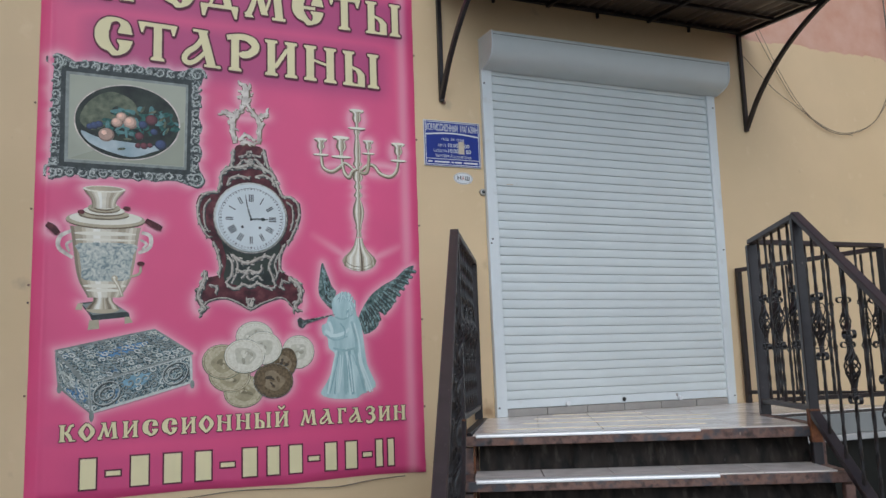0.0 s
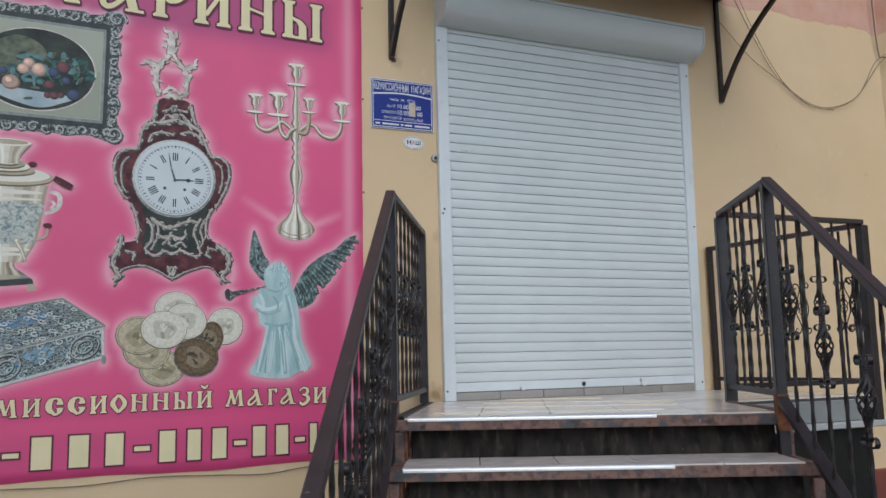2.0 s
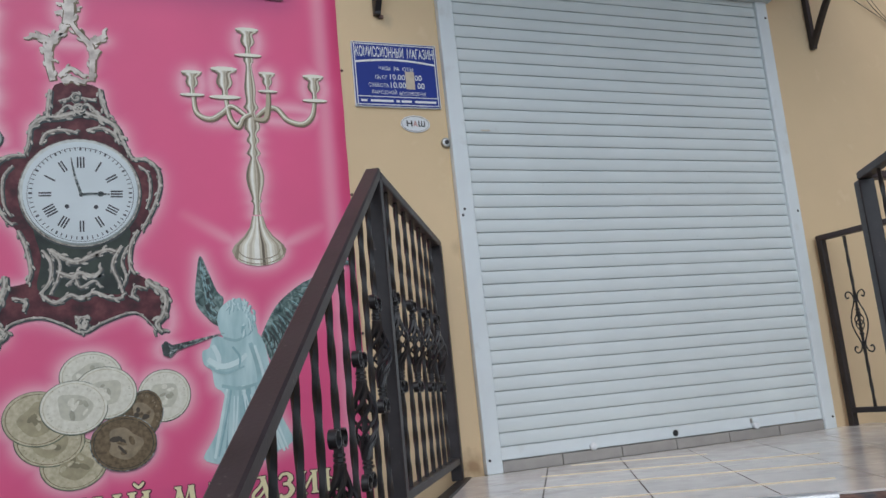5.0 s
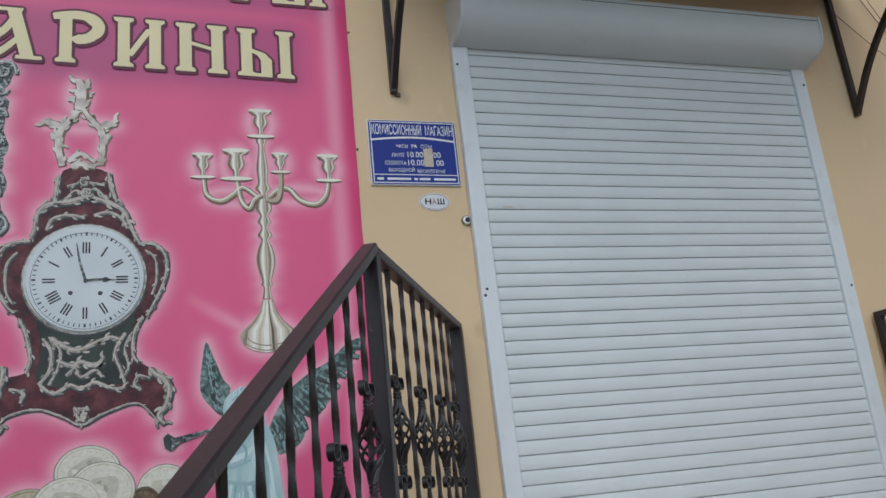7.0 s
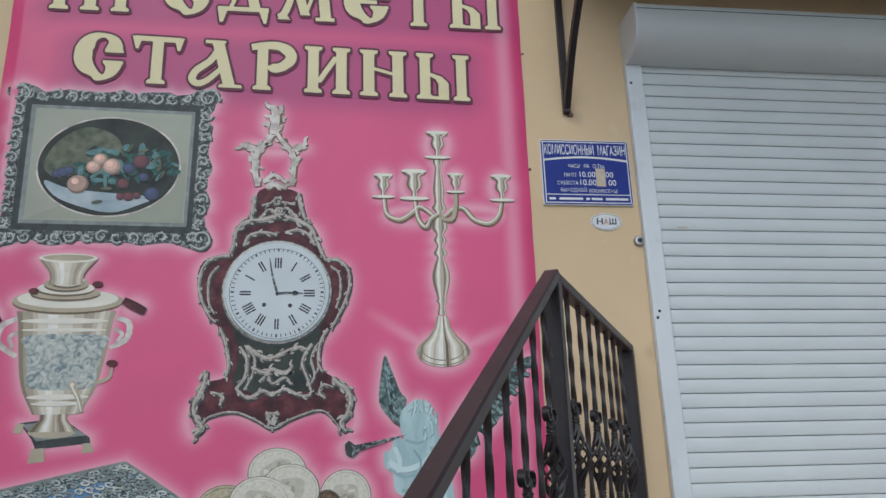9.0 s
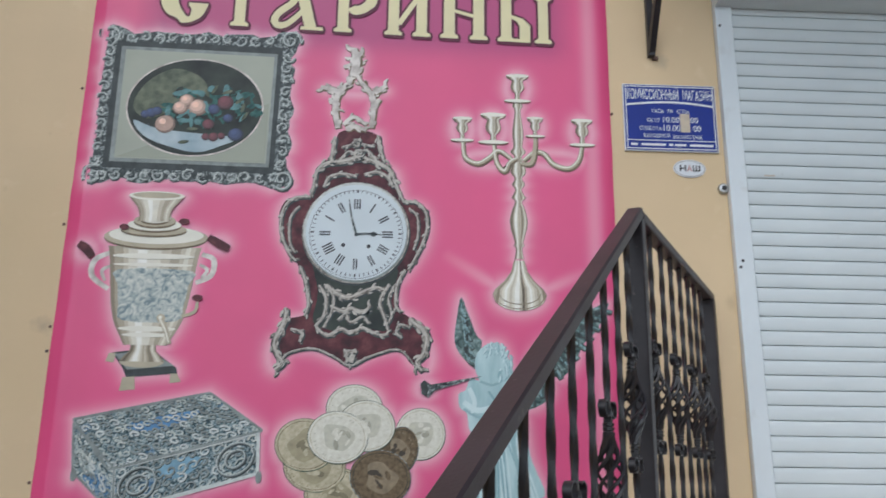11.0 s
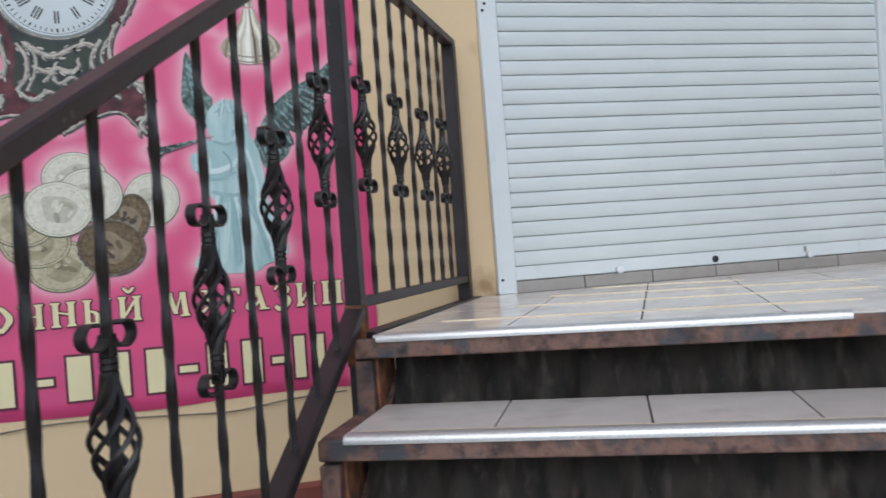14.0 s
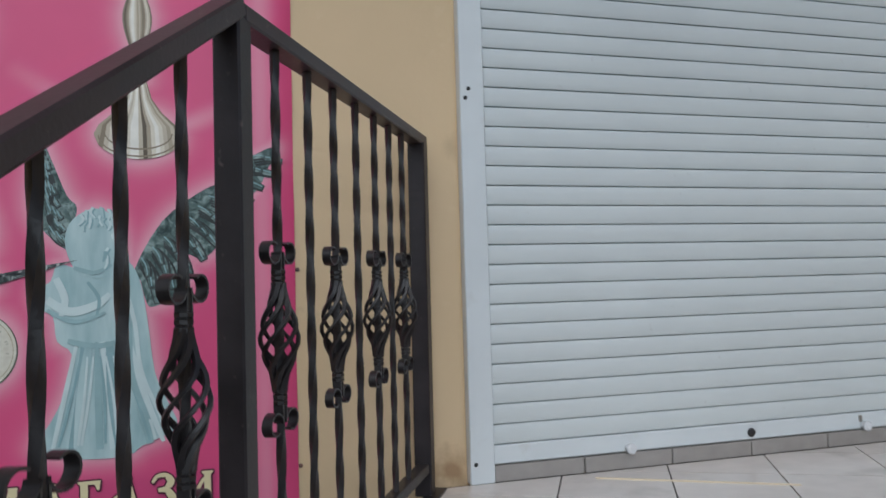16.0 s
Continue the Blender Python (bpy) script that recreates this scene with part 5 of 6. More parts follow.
mounts((0.032, (-1.557, 2.143), (-1.509, 2.124), (-1.483, 2.136), (-1.437, 2.122), (-1.408, 2.151)),
       (0.022, (-1.527, 2.091), (-1.498, 2.114), (-1.48, 2.083), (-1.436, 2.107), (-1.414, 2.08)),
       (0.026, (-1.607, 2.065), (-1.564, 2.033), (-1.515, 2.059), (-1.478, 2.045), (-1.434, 2.064), (-1.381, 2.04), (-1.34, 2.042)),
       (0.014, (-1.729, 1.922), (-1.702, 1.966), (-1.611, 1.984), (-1.528, 1.951), (-1.476, 1.924), (-1.406, 1.958), (-1.317, 1.986), (-1.275, 1.969), (-1.232, 1.917)),
       (0.04, (-1.72, 2.133), (-1.721, 2.09), (-1.738, 2.046), (-1.755, 2.003), (-1.742, 1.961), (-1.719, 1.931), (-1.747, 1.904)),
       (0.024, (-1.698, 2.055), (-1.656, 2.041), (-1.664, 2.008)))
mounts((0.04, (-1.262, 2.102), (-1.238, 2.080), (-1.208, 2.058), (-1.197, 2.025), (-1.209, 1.971), (-1.233, 1.938), (-1.211, 1.908)),
       (0.022, (-1.289, 2.03), (-1.31, 2.05), (-1.297, 2.079), (-1.26, 2.068)),
       (0.03, (-1.499, 1.982), (-1.478, 1.956), (-1.485, 1.928)),
       (0.026, (-1.457, 1.984), (-1.472, 1.956), (-1.445, 1.934)),
       (0.02, (-1.541, 2.774), (-1.479, 2.791), (-1.415, 2.781)),
       (0.024, (-1.548, 2.714), (-1.515, 2.757), (-1.476, 2.741), (-1.445, 2.766), (-1.407, 2.723)))
for x, z, r in ((-1.472, 1.955, 0.026), (-1.475, 2.745, 0.022), (-1.482, 2.79, 0.02)):
    relief("clock_mount", (curl(x, z, r, 40, 1, 420), 0.018, 0.010), 3.4, (M_lo, M_gilt, M_gilt_hi), leafy=True)
for pts, w in (([(-1.56, 2.855), (-1.575, 2.93), (-1.57, 2.99), (-1.545, 3.03), (-1.52, 3.06), (-1.51, 3.11)], 0.034), ([(-1.43, 2.86), (-1.425, 2.93), (-1.428, 2.99), (-1.455, 3.03), (-1.48, 3.06), (-1.505, 3.11)], 0.030),
               ([(-1.555, 3.0), (-1.59, 3.02), (-1.635, 3.03)], 0.034), ([(-1.44, 3.0), (-1.41, 3.02), (-1.375, 3.045)], 0.034), ([(-1.54, 2.87), (-1.50, 2.905), (-1.45, 2.87)], 0.024), ([(-1.53, 2.85), (-1.50, 2.865), (-1.45, 2.85)], 0.03),
               ([(-1.51, 3.08), (-1.50, 3.15), (-1.512, 3.205)], 0.05), ([(-1.55, 3.12), (-1.51, 3.135), (-1.465, 3.14)], 0.022), ([(-1.545, 3.16), (-1.51, 3.16), (-1.47, 3.175)], 0.016), ([(-1.60, 2.98), (-1.575, 2.955), (-1.56, 2.93)], 0.024), ([(-1.40, 2.985), (-1.42, 2.955), (-1.43, 2.93)], 0.024)):
    relief("clock_finial", (pts, w * 1.15, w * 0.8), 2, (M_b_lo, M_pale, M_pale), leafy=True)
SIL += [oval(-1.50, 2.96, 0.075, 0.10, 20), oval(-1.51, 3.13, 0.035, 0.07, 14), oval(-1.50, 3.02, 0.125, 0.02, 14)]
SIL += [oval(-1.745, 1.96, 0.03, 0.06, 12), oval(-1.205, 1.96, 0.03, 0.06, 12)]
flat("dial_shade", oval(KX, KZ - 0.045, 0.178, 0.196, 48), 2.5, M_night)
flat("dial_bezel", oval(KX, KZ - 0.004, 0.206, 0.205, 56), 4, M_lo)
flat("dial_bezel", oval(KX - 0.002, KZ, 0.203, 0.201, 56), 4.2, M_gilt)
flat("dial_bezel", oval(KX - 0.003, KZ + 0.003, 0.197, 0.195, 56), 4.4, M_hi)
flat("dial_shade", oval(KX + 0.002, KZ - 0.006, 0.193, 0.191, 56), 5, M_mid)
flat("dial", oval(KX, KZ, 0.191, 0.189, 56), 6, M_dial)
marks = []
for h in range(12):
    a = radians(90 - 30 * h)
    ca, sa = math.cos(a), math.sin(a)
    k = (3, 1, 2, 3, 3, 2, 2, 3, 4, 2, 1, 2)[h]
    for j in range(k):
        o = (j - (k - 1) / 2) * 0.010
        p0, p1 = 0.098, 0.139
        marks.append([(KX + ca * p + sa * (o + s * 0.0028), KZ - 0.008 + (sa * p - ca * (o + s * 0.0028))) for p, s in ((p0, -1), (p1, -1), (p1, 1), (p0, 1))])
ring, inner = oval(KX, KZ - 0.008, 0.177, 0.175, 60), oval(KX, KZ - 0.008, 0.1755, 0.1735, 60)
marks.append(ring + [ring[0], inner[0]] + inner[::-1])
marks += [oval(KX - 0.048, 2.378, 0.008, 0.008, 10), oval(KX + 0.048, 2.375, 0.008, 0.008, 10), oval(KX, 2.421, 0.008, 0.008, 10)]
for k in range(60):
    a = radians(6 * k)
    ca, sa = math.cos(a), math.sin(a)
    w_ = 0.0016 if k % 5 else 0.0032
    marks.append([(KX + ca * p - sa * q, KZ - 0.004 + sa * p + ca * q) for p, q in ((0.160, -w_), (0.172, -w_), (0.172, w_), (0.160, w_))])
shapes("numeral", marks, 7, M_numeral)
shapes("clock_pointer", [stroke([(KX, 2.421), (KX - 0.02, 2.49), (KX - 0.032, 2.56)], 0.012, 0.004), stroke([(KX, 2.421), (KX + 0.04, 2.424), (KX + 0.095, 2.422)], 0.012, 0.006), oval(KX + 0.065, 2.423, 0.012, 0.010, 10)], 8, M_silver_d)

# candelabrum
CXX = -0.850
stem = [(0.016, 2.99), (0.020, 2.97), (0.011, 2.95), (0.022, 2.86), (0.018, 2.80), (0.030, 2.775), (0.014, 2.755), (0.026, 2.72), (0.030, 2.69), (0.014, 2.665), (0.025, 2.64), (0.012, 2.62), (0.020, 2.60), (0.027, 2.585), (0.013, 2.57), (0.024, 2.54), (0.034, 2.50), (0.031, 2.46), (0.016, 2.405), (0.022, 2.395), (0.012, 2.38), (0.018, 2.34)]
shaded("candle_stem", stem, CXX, 2, glow=True)
SIL.append(oval(CXX, 2.20, 0.098, 0.065, 24))
foot_tones = (2, 1, 3, 4, 5, 4, 3, 4, 5, 5, 3, 0, 2, 4, 5, 4, 3, 2, 3, 1)
for i, t in enumerate(foot_tones):
    a, b_ = -1 + 2 * i / len(foot_tones), -1 + 2 * (i + 1) / len(foot_tones)
    side = lambda q: [(CXX + 0.020 * q, 2.335), (CXX + 0.032 * q, 2.290), (CXX + 0.056 * q, 2.255), (CXX + 0.092 * q, 2.222), (CXX + 0.103 * q, 2.200 - 0.060 * math.sqrt(max(1 - q * q, 0)))]
    flat("candle_foot", side(a) + side(b_)[::-1], 3.2, TONE[t])
for rx, rz, z in ((0.094, 0.052, 2.197), (0.080, 0.042, 2.205)):
    o1, o2 = oval(CXX, z, rx, rz, 24, 0, 180, 360), oval(CXX, z, rx - 0.003, rz - 0.004, 24, 0, 180, 360)
    flat("foot_ring", o1 + o2[::-1], 3.6, TONE[1])
for x, zt, zp, s in ((CXX, 3.105, 2.995, 1.0), (-1.071, 2.913, 2.820, 0.85), (-0.948, 2.932, 2.815, 1.12), (-0.781, 2.922, 2.846, 0.72), (-0.593, 2.918, 2.814, 0.95)):
    cup = [(0.046 * s, zt), (0.040 * s, zt - 0.012), (0.022 * s, zt - 0.022), (0.028 * s, zt - 0.05 * s), (0.020 * s, zt - 0.068 * s), (0.010 * s, zt - 0.078 * s), (0.012 * s, zp)]
    shaded("candle_cup", cup, x, 4)
    flat("drip_pan", oval(x, zp - 0.003, 0.054 * s, 0.008 * s, 20), 4.6, M_b_lo)
    flat("drip_pan", oval(x, zp, 0.054 * s, 0.007 * s, 20), 4.8, M_b_hi)
    flat("cup_rim", oval(x, zt, 0.046 * s, 0.008 * s, 18), 4.8, M_b_hi)
    SIL.append(oval(x, (zt + zp) / 2, 0.045 * s, (zt - zp) / 2 + 0.01, 14))
for pts in ([(-1.069, 2.82), (-1.06, 2.75), (-1.01, 2.725), (-0.965, 2.75), (-0.925, 2.78), (-0.87, 2.74)], [(-0.947, 2.81), (-0.935, 2.73), (-0.905, 2.695), (-0.885, 2.73), (-0.855, 2.75)], [(-0.781, 2.845), (-0.785, 2.78), (-0.80, 2.73), (-0.84, 2.73)], [(-0.596, 2.81), (-0.61, 2.75), (-0.65, 2.715), (-0.71, 2.73), (-0.75, 2.775), (-0.79, 2.775), (-0.83, 2.74)]):
    relief("candle_arm", (pts, 0.024, 0.024), 3, (M_b_lo, M_b_mid, M_b_hi))
SIL += [oval(-0.95, 2.74, 0.11, 0.03, 16), oval(-0.72, 2.75, 0.12, 0.03, 16)]

# casket
top = [(-2.442, 1.718), (-1.972, 1.818), (-1.777, 1.688), (-2.3, 1.546)]
front = [(-2.28, 1.551), (-1.79, 1.681), (-1.784, 1.539), (-2.271, 1.403)]
left = [(-2.439, 1.706), (-2.28, 1.551), (-2.271, 1.403), (-2.422, 1.539)]
flat("casket_lid", top, 2, M_casket, glow=True, label="silver filigree casket print")
flat("casket_side", left, 1, M_casket, glow=True)
flat("casket_front", front, 1, M_casket, glow=True)
flat("blue_inlay", curve2([(-2.26, 1.70), (-2.13, 1.735), (-2.00, 1.755), (-2.06, 1.715), (-2.18, 1.68)], 4), 2.2, surface("printed_blue", two((0.10, 0.24, 0.45), 0.25), 30, 0.45))
flat("blue_inlay", curve2([(-2.13, 1.55), (-2.06, 1.59), (-1.98, 1.59), (-2.02, 1.54), (-2.10, 1.515)], 4), 1.2, surface("printed_pale_blue_inlay", two((0.22, 0.40, 0.52), 0.25), 30, 0.45))
flat("blue_inlay", curve2([(-2.41, 1.62), (-2.36, 1.57), (-2.36, 1.53), (-2.40, 1.56)], 4), 1.2, M_scene)


def on_face(f, u, v):
    a, b_, c_, d = [Vector(p) for p in f]
    q = a.lerp(b_, u).lerp(d.lerp(c_, u), v)
    return (q.x, q.y)


for f, nu, nv, w, lay_ in ((top, 15, 7, 0.0075, 2.6), (front, 12, 4, 0.0075, 1.6), (left, 5, 5, 0.007, 1.6)):
    for i in range(nu):
        for j in range(nv):
            u0, v0 = (i + 0.5 + rng.uniform(-0.15, 0.15)) / nu, (j + 0.5) / nv
            ru, rv = 0.52 / nu, 0.50 / nv
            t0, way = rng.uniform(0, 360), rng.choice((-1, 1))
            pts = []
            for s in range(8):
                a = radians(t0 + way * 380 * s / 7)
                q = 1 - 0.8 * s / 7
                pts.append(on_face(f, min(max(u0 + ru * q * math.cos(a), 0.02), 0.98), min(max(v0 + rv * q * math.sin(a), 0.04), 0.96)))
            flat("filigree", stroke([(x + 0.002, z - 0.003) for x, z in pts], w * 0.9, w * 0.5), lay_, M_night)
            flat("filigree", stroke(pts, w * rng.uniform(0.85, 1.25), w * 0.7), lay_ + 0.15, rng.choice((M_hi, M_mid, M_mid, M_scene, M_scene)))
for u in (0.16, 0.84):
    for r in (0.13, 0.07):
        pts = [on_face(front, u + r * math.cos(radians(a)), 0.5 + 2.9 * r * math.sin(radians(a))) for a in range(0, 361, 40)]
        relief("rosette", (pts, 0.011, 0.011), 2.2)
for f, w_ in ((front, 0.013), (left, 0.009), (top, 0.010)):
    for a, b_ in zip(f, f[1:] + f[:1]):
        flat("casket_rim", stroke([a, ((a[0] + b_[0]) / 2, (a[1] + b_[1]) / 2), b_], w_), 5, M_hi if f is front else M_mid)
for q, z_ in ((front[3], 0.03), (front[2], 0.022), (left[3], 0.022)):
    shapes("casket_foot", [oval(q[0] + 0.004, q[1] - z_ * 0.5, 0.011, z_, 12)], 5.2, M_mid)
    SIL.append(oval(q[0], q[1] - z_ * 0.5, 0.011, z_, 10))

# coins, plain discs with raised rims
M_rel_lo = {n: surface("printed_coin_shade", two(q, 0.2), 40, 0.45) for n, q in (("printed_coin", (0.40, 0.38, 0.29)), ("printed_brass_coin", (0.22, 0.19, 0.11)), ("printed_bronze_coin", (0.05, 0.035, 0.02)))}
M_rel = {"printed_coin": surface("printed_coin_relief", two((0.56, 0.54, 0.43), 0.12), 40, 0.45), "printed_brass_coin": surface("printed_brass_coin_relief", two((0.36, 0.31, 0.19), 0.2), 40, 0.45), "printed_bronze_coin": surface("printed_bronze_coin_relief", two((0.26, 0.20, 0.12), 0.25), 40, 0.45)}
for i, (x, z, rx, rz, mat, tilt) in enumerate(((-1.214, 1.683, 0.091, 0.093, M_coin, -5), (-1.29, 1.62, 0.068, 0.091, M_coin_d, -20), (-1.512, 1.479, 0.107, 0.087, M_coin_b, 3), (-1.586, 1.566, 0.111, 0.089, M_coin_b, -6), (-1.623, 1.64, 0.109, 0.093, M_coin_b, -8), (-1.453, 1.769, 0.103, 0.087, M_coin, -4), (-1.407, 1.709, 0.103, 0.091, M_coin, -10), (-1.509, 1.667, 0.109, 0.093, M_coin, -6), (-1.353, 1.531, 0.109, 0.095, M_coin_d, -8))):
    c = flat("coin", oval(x, z, rx, rz, 40, tilt), 1 + i * 0.8, M_silver_d if mat is M_coin_d else M_olive, glow=True, label="plain printed coin" if i == 0 else "")
    flat("coin_face", oval(x, z + 0.001, rx - 0.003, rz - 0.003, 40, tilt), 1.2 + i * 0.8, mat)
    flat("coin_line", oval(x, z, rx * 0.9, rz * 0.9, 40, tilt), 1.35 + i * 0.8, M_coin_d if mat is M_coin_b else (M_coin_b if mat is M_coin else M_night))
    flat("coin_field", oval(x, z, rx * 0.88, rz * 0.88, 40, tilt), 1.5 + i * 0.8, mat)
    flat("coin_relief", curve2([(x + rx * 0.50 * math.cos(a) * (1 + 0.22 * math.sin(3 * a + i)), z + rz * 0.56 * math.sin(a) * (1 + 0.2 * math.cos(2 * a + i))) for a in [k * 0.785 for k in range(8)]], 4), 1.62 + i * 0.8, M_rel[mat.name])
    for k in range(7):
        a, q = rng.uniform(0, 6.28), rng.uniform(0.05, 0.38)
        u, v, t = x + rx * q * math.cos(a), z + rz * q * math.sin(a), rng.uniform(0, 180)
        flat("coin_relief", oval(u, v, rx * rng.uniform(0.08, 0.2), rz * rng.uniform(0.05, 0.12), 10, t), 1.68 + i * 0.8, M_rel_lo[mat.name] if k % 2 else mat)
    for k in range(26):
        a = radians(tilt + 360 * k / 26 + 5 * math.sin(k * 2.3))
        if k % 13 > 9:
            continue
        u, v = x + rx * 0.76 * math.cos(a), z + rz * 0.76 * math.sin(a)
        flat("coin_mark", oval(u, v, 0.0042, 0.0022, 6, math.degrees(a)), 1.68 + i * 0.8, M_rel[mat.name])

# winged figure, kept as plain shapes
flat("wing", curve2([(-1.071, 2.186), (-1.046, 2.131), (-1.015, 2.05), (-0.992, 2.018), (-1.01, 1.954), (-1.011, 1.915), (-1.066, 1.964), (-1.094, 2.018), (-1.086, 2.114)], 4), 1, M_wing, glow=True, label="grey wing print")
flat("wing", curve2([(-0.862, 1.872), (-0.798, 1.986), (-0.71, 2.058), (-0.639, 2.095), (-0.566, 2.159), (-0.512, 2.177), (-0.539, 2.119), (-0.563, 2.069), (-0.614, 2.019), (-0.644, 1.952), (-0.698, 1.893), (-0.743, 1.904), (-0.734, 1.855), (-0.759, 1.806), (-0.821, 1.775), (-0.838, 1.791), (-0.85, 1.84)], 3), 1, M_wing, glow=True)


def feather(x, z, a, ln, w, layer):
    ca, sa = math.cos(radians(a)), math.sin(radians(a))
    q = [(x, z), (x + ca * ln * 0.5 - sa * ln * 0.08, z + sa * ln * 0.5 + ca * ln * 0.08), (x + ca * ln, z + sa * ln)]
    flat("feather", stroke([(u + 0.002, v - 0.003) for u, v in q], w * 1.2, w * 0.9), layer, M_lo)
    flat("feather", stroke(q, w * 0.9, w * 0.6), layer + 0.08, M_wing)
    flat("feather", stroke([(u - 0.001, v + 0.003) for u, v in q], w * 0.22, w * 0.1), layer + 0.16, M_fold)


for row, (off, ln, w, n_) in enumerate(((0.0, 0.100, 0.030, 11), (0.012, 0.066, 0.024, 11), (0.024, 0.044, 0.018, 11))):
    for i in range(n_):
        t = i / (n_ - 1)
        feather(-0.842 + 0.27 * t - off * 0.2, 1.885 + 0.255 * t + off * 0.4, -72 + 74 * t, ln * (1.05 - 0.35 * t), w * (1.05 - 0.3 * t), 2 + 0.25 * row)
    for i in range(7):
        t = i / 6
        feather(-1.022 - 0.040 * t + off * 0.4, 1.935 + 0.175 * t, 128 - 30 * t, ln * 0.5, w * 0.7, 2 + 0.25 * row)
robe = [(-0.986, 1.874), (-1.035, 1.884), (-1.052, 1.843), (-1.078, 1.827), (-1.073, 1.78), (-1.047, 1.757), (-1.039, 1.7), (-1.007, 1.668), (-1.018, 1.589), (-1.052, 1.513), (-1.089, 1.452), (-1.044, 1.425), (-0.964, 1.415), (-0.881, 1.417), (-0.847, 1.441), (-0.769, 1.476), (-0.794, 1.55), (-0.819, 1.614), (-0.833, 1.727), (-0.847, 1.824), (-0.869, 1.879), (-0.902, 1.895)]
flat("robe", curve2(robe, 3), 3, M_robe, glow=True, label="pale blue robed figurine print")
flat("head", curve2([(-1.018, 1.922), (-1.01, 1.98), (-0.966, 2.015), (-0.923, 2.009), (-0.891, 1.953), (-0.876, 1.882), (-0.913, 1.85), (-0.986, 1.858)], 4), 4, M_robe, glow=True)
M_rlight = surface("printed_robe_light", two((0.64, 0.77, 0.77), 0.06), 20, 0.45)
M_rdark = surface("printed_robe_shade", two((0.33, 0.50, 0.52), 0.1), 20, 0.45)
for i in range(9):
    t = i / 8
    x0, x1 = -0.995 + 0.115 * t + 0.006 * math.sin(i * 3.1), -1.05 + 0.255 * t + 0.014 * math.sin(i * 2.3)
    flat("fold", stroke([(x0, 1.695), ((x0 + x1) / 2 + 0.006 * math.sin(i * 2.1), 1.57), (x1, 1.435 + 0.02 * abs(t - 0.5))], 0.010 + 0.006 * (i % 3), 0.012 + 0.010 * (i % 2)), 5, (M_rlight, M_fold, M_robe, M_rdark)[i % 4])
    flat("fold", stroke([(x0 + 0.008, 1.66), ((x0 + x1) / 2 + 0.014, 1.56), (x1 + 0.013, 1.45)], 0.005, 0.008), 5.2, (M_fold, M_rlight, M_rlight)[i % 3])
for pts, w, mt in (([(-1.06, 1.80), (-1.01, 1.77), (-0.95, 1.785), (-0.92, 1.81)], 0.024, M_rlight), ([(-1.06, 1.775), (-1.0, 1.745), (-0.93, 1.765)], 0.012, M_rdark), ([(-1.04, 1.85), (-1.02, 1.80), (-1.03, 1.76)], 0.020, M_rlight), ([(-1.015, 1.70), (-0.95, 1.685), (-0.88, 1.70)], 0.016, M_rdark),
                   ([(-0.905, 1.85), (-0.88, 1.75), (-0.875, 1.62), (-0.835, 1.50)], 0.020, M_rdark), ([(-0.89, 1.84), (-0.865, 1.74), (-0.85, 1.62), (-0.805, 1.50)], 0.012, M_rlight), ([(-1.0, 1.875), (-0.955, 1.862), (-0.915, 1.88)], 0.012, M_rdark), ([(-0.97, 1.84), (-0.945, 1.80), (-0.95, 1.76)], 0.010, M_fold)):
    flat("fold", stroke(pts, w, w * 0.7), 5.4, mt)
for i in range(26):
    a = radians(-70 + 205 * (i % 13) / 12)
    r = (0.056, 0.038)[i // 13]
    x, z = -0.945 + r * math.cos(a), 1.945 + r * 1.15 * math.sin(a)
    q = [(x, z + 0.012), (x + 0.007 * math.sin(i * 1.7), z), (x - 0.006 * math.cos(i), z - 0.014)]
    flat("hair_lock", stroke([(u + 0.003, v - 0.002) for u, v in q], 0.011, 0.006), 5.5, M_fold)
    flat("hair_lock", stroke(q, 0.008, 0.004), 5.6, (M_rlight, M_robe)[i % 2])
flat("horn", [(-1.219, 1.861), (-1.203, 1.876), (-1.181, 1.86), (-1.051, 1.884), (-0.992, 1.893), (-1.051, 1.874), (-1.165, 1.838), (-1.188, 1.813), (-1.213, 1.826)], 6, M_silver_d)
flat("horn", oval(-1.203, 1.846, 0.013, 0.026, 14, 10), 6.2, M_lo)
SIL.append(oval(-1.20, 1.845, 0.03, 0.03, 12))


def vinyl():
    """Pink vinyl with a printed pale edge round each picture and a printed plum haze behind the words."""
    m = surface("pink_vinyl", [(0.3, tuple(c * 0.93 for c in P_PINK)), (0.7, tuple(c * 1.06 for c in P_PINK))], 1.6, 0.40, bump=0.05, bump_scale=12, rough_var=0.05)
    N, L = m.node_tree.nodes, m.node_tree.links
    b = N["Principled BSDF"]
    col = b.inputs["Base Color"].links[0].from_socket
    for name, c in (("plum_print", (0.30, 0.035, 0.16)), ("pale_print_and_fold", (0.92, 0.58, 0.66))):
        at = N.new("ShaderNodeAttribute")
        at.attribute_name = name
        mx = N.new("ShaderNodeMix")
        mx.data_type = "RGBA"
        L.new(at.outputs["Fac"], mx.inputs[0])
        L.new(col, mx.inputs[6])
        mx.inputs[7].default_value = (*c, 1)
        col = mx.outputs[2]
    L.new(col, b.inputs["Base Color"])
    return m


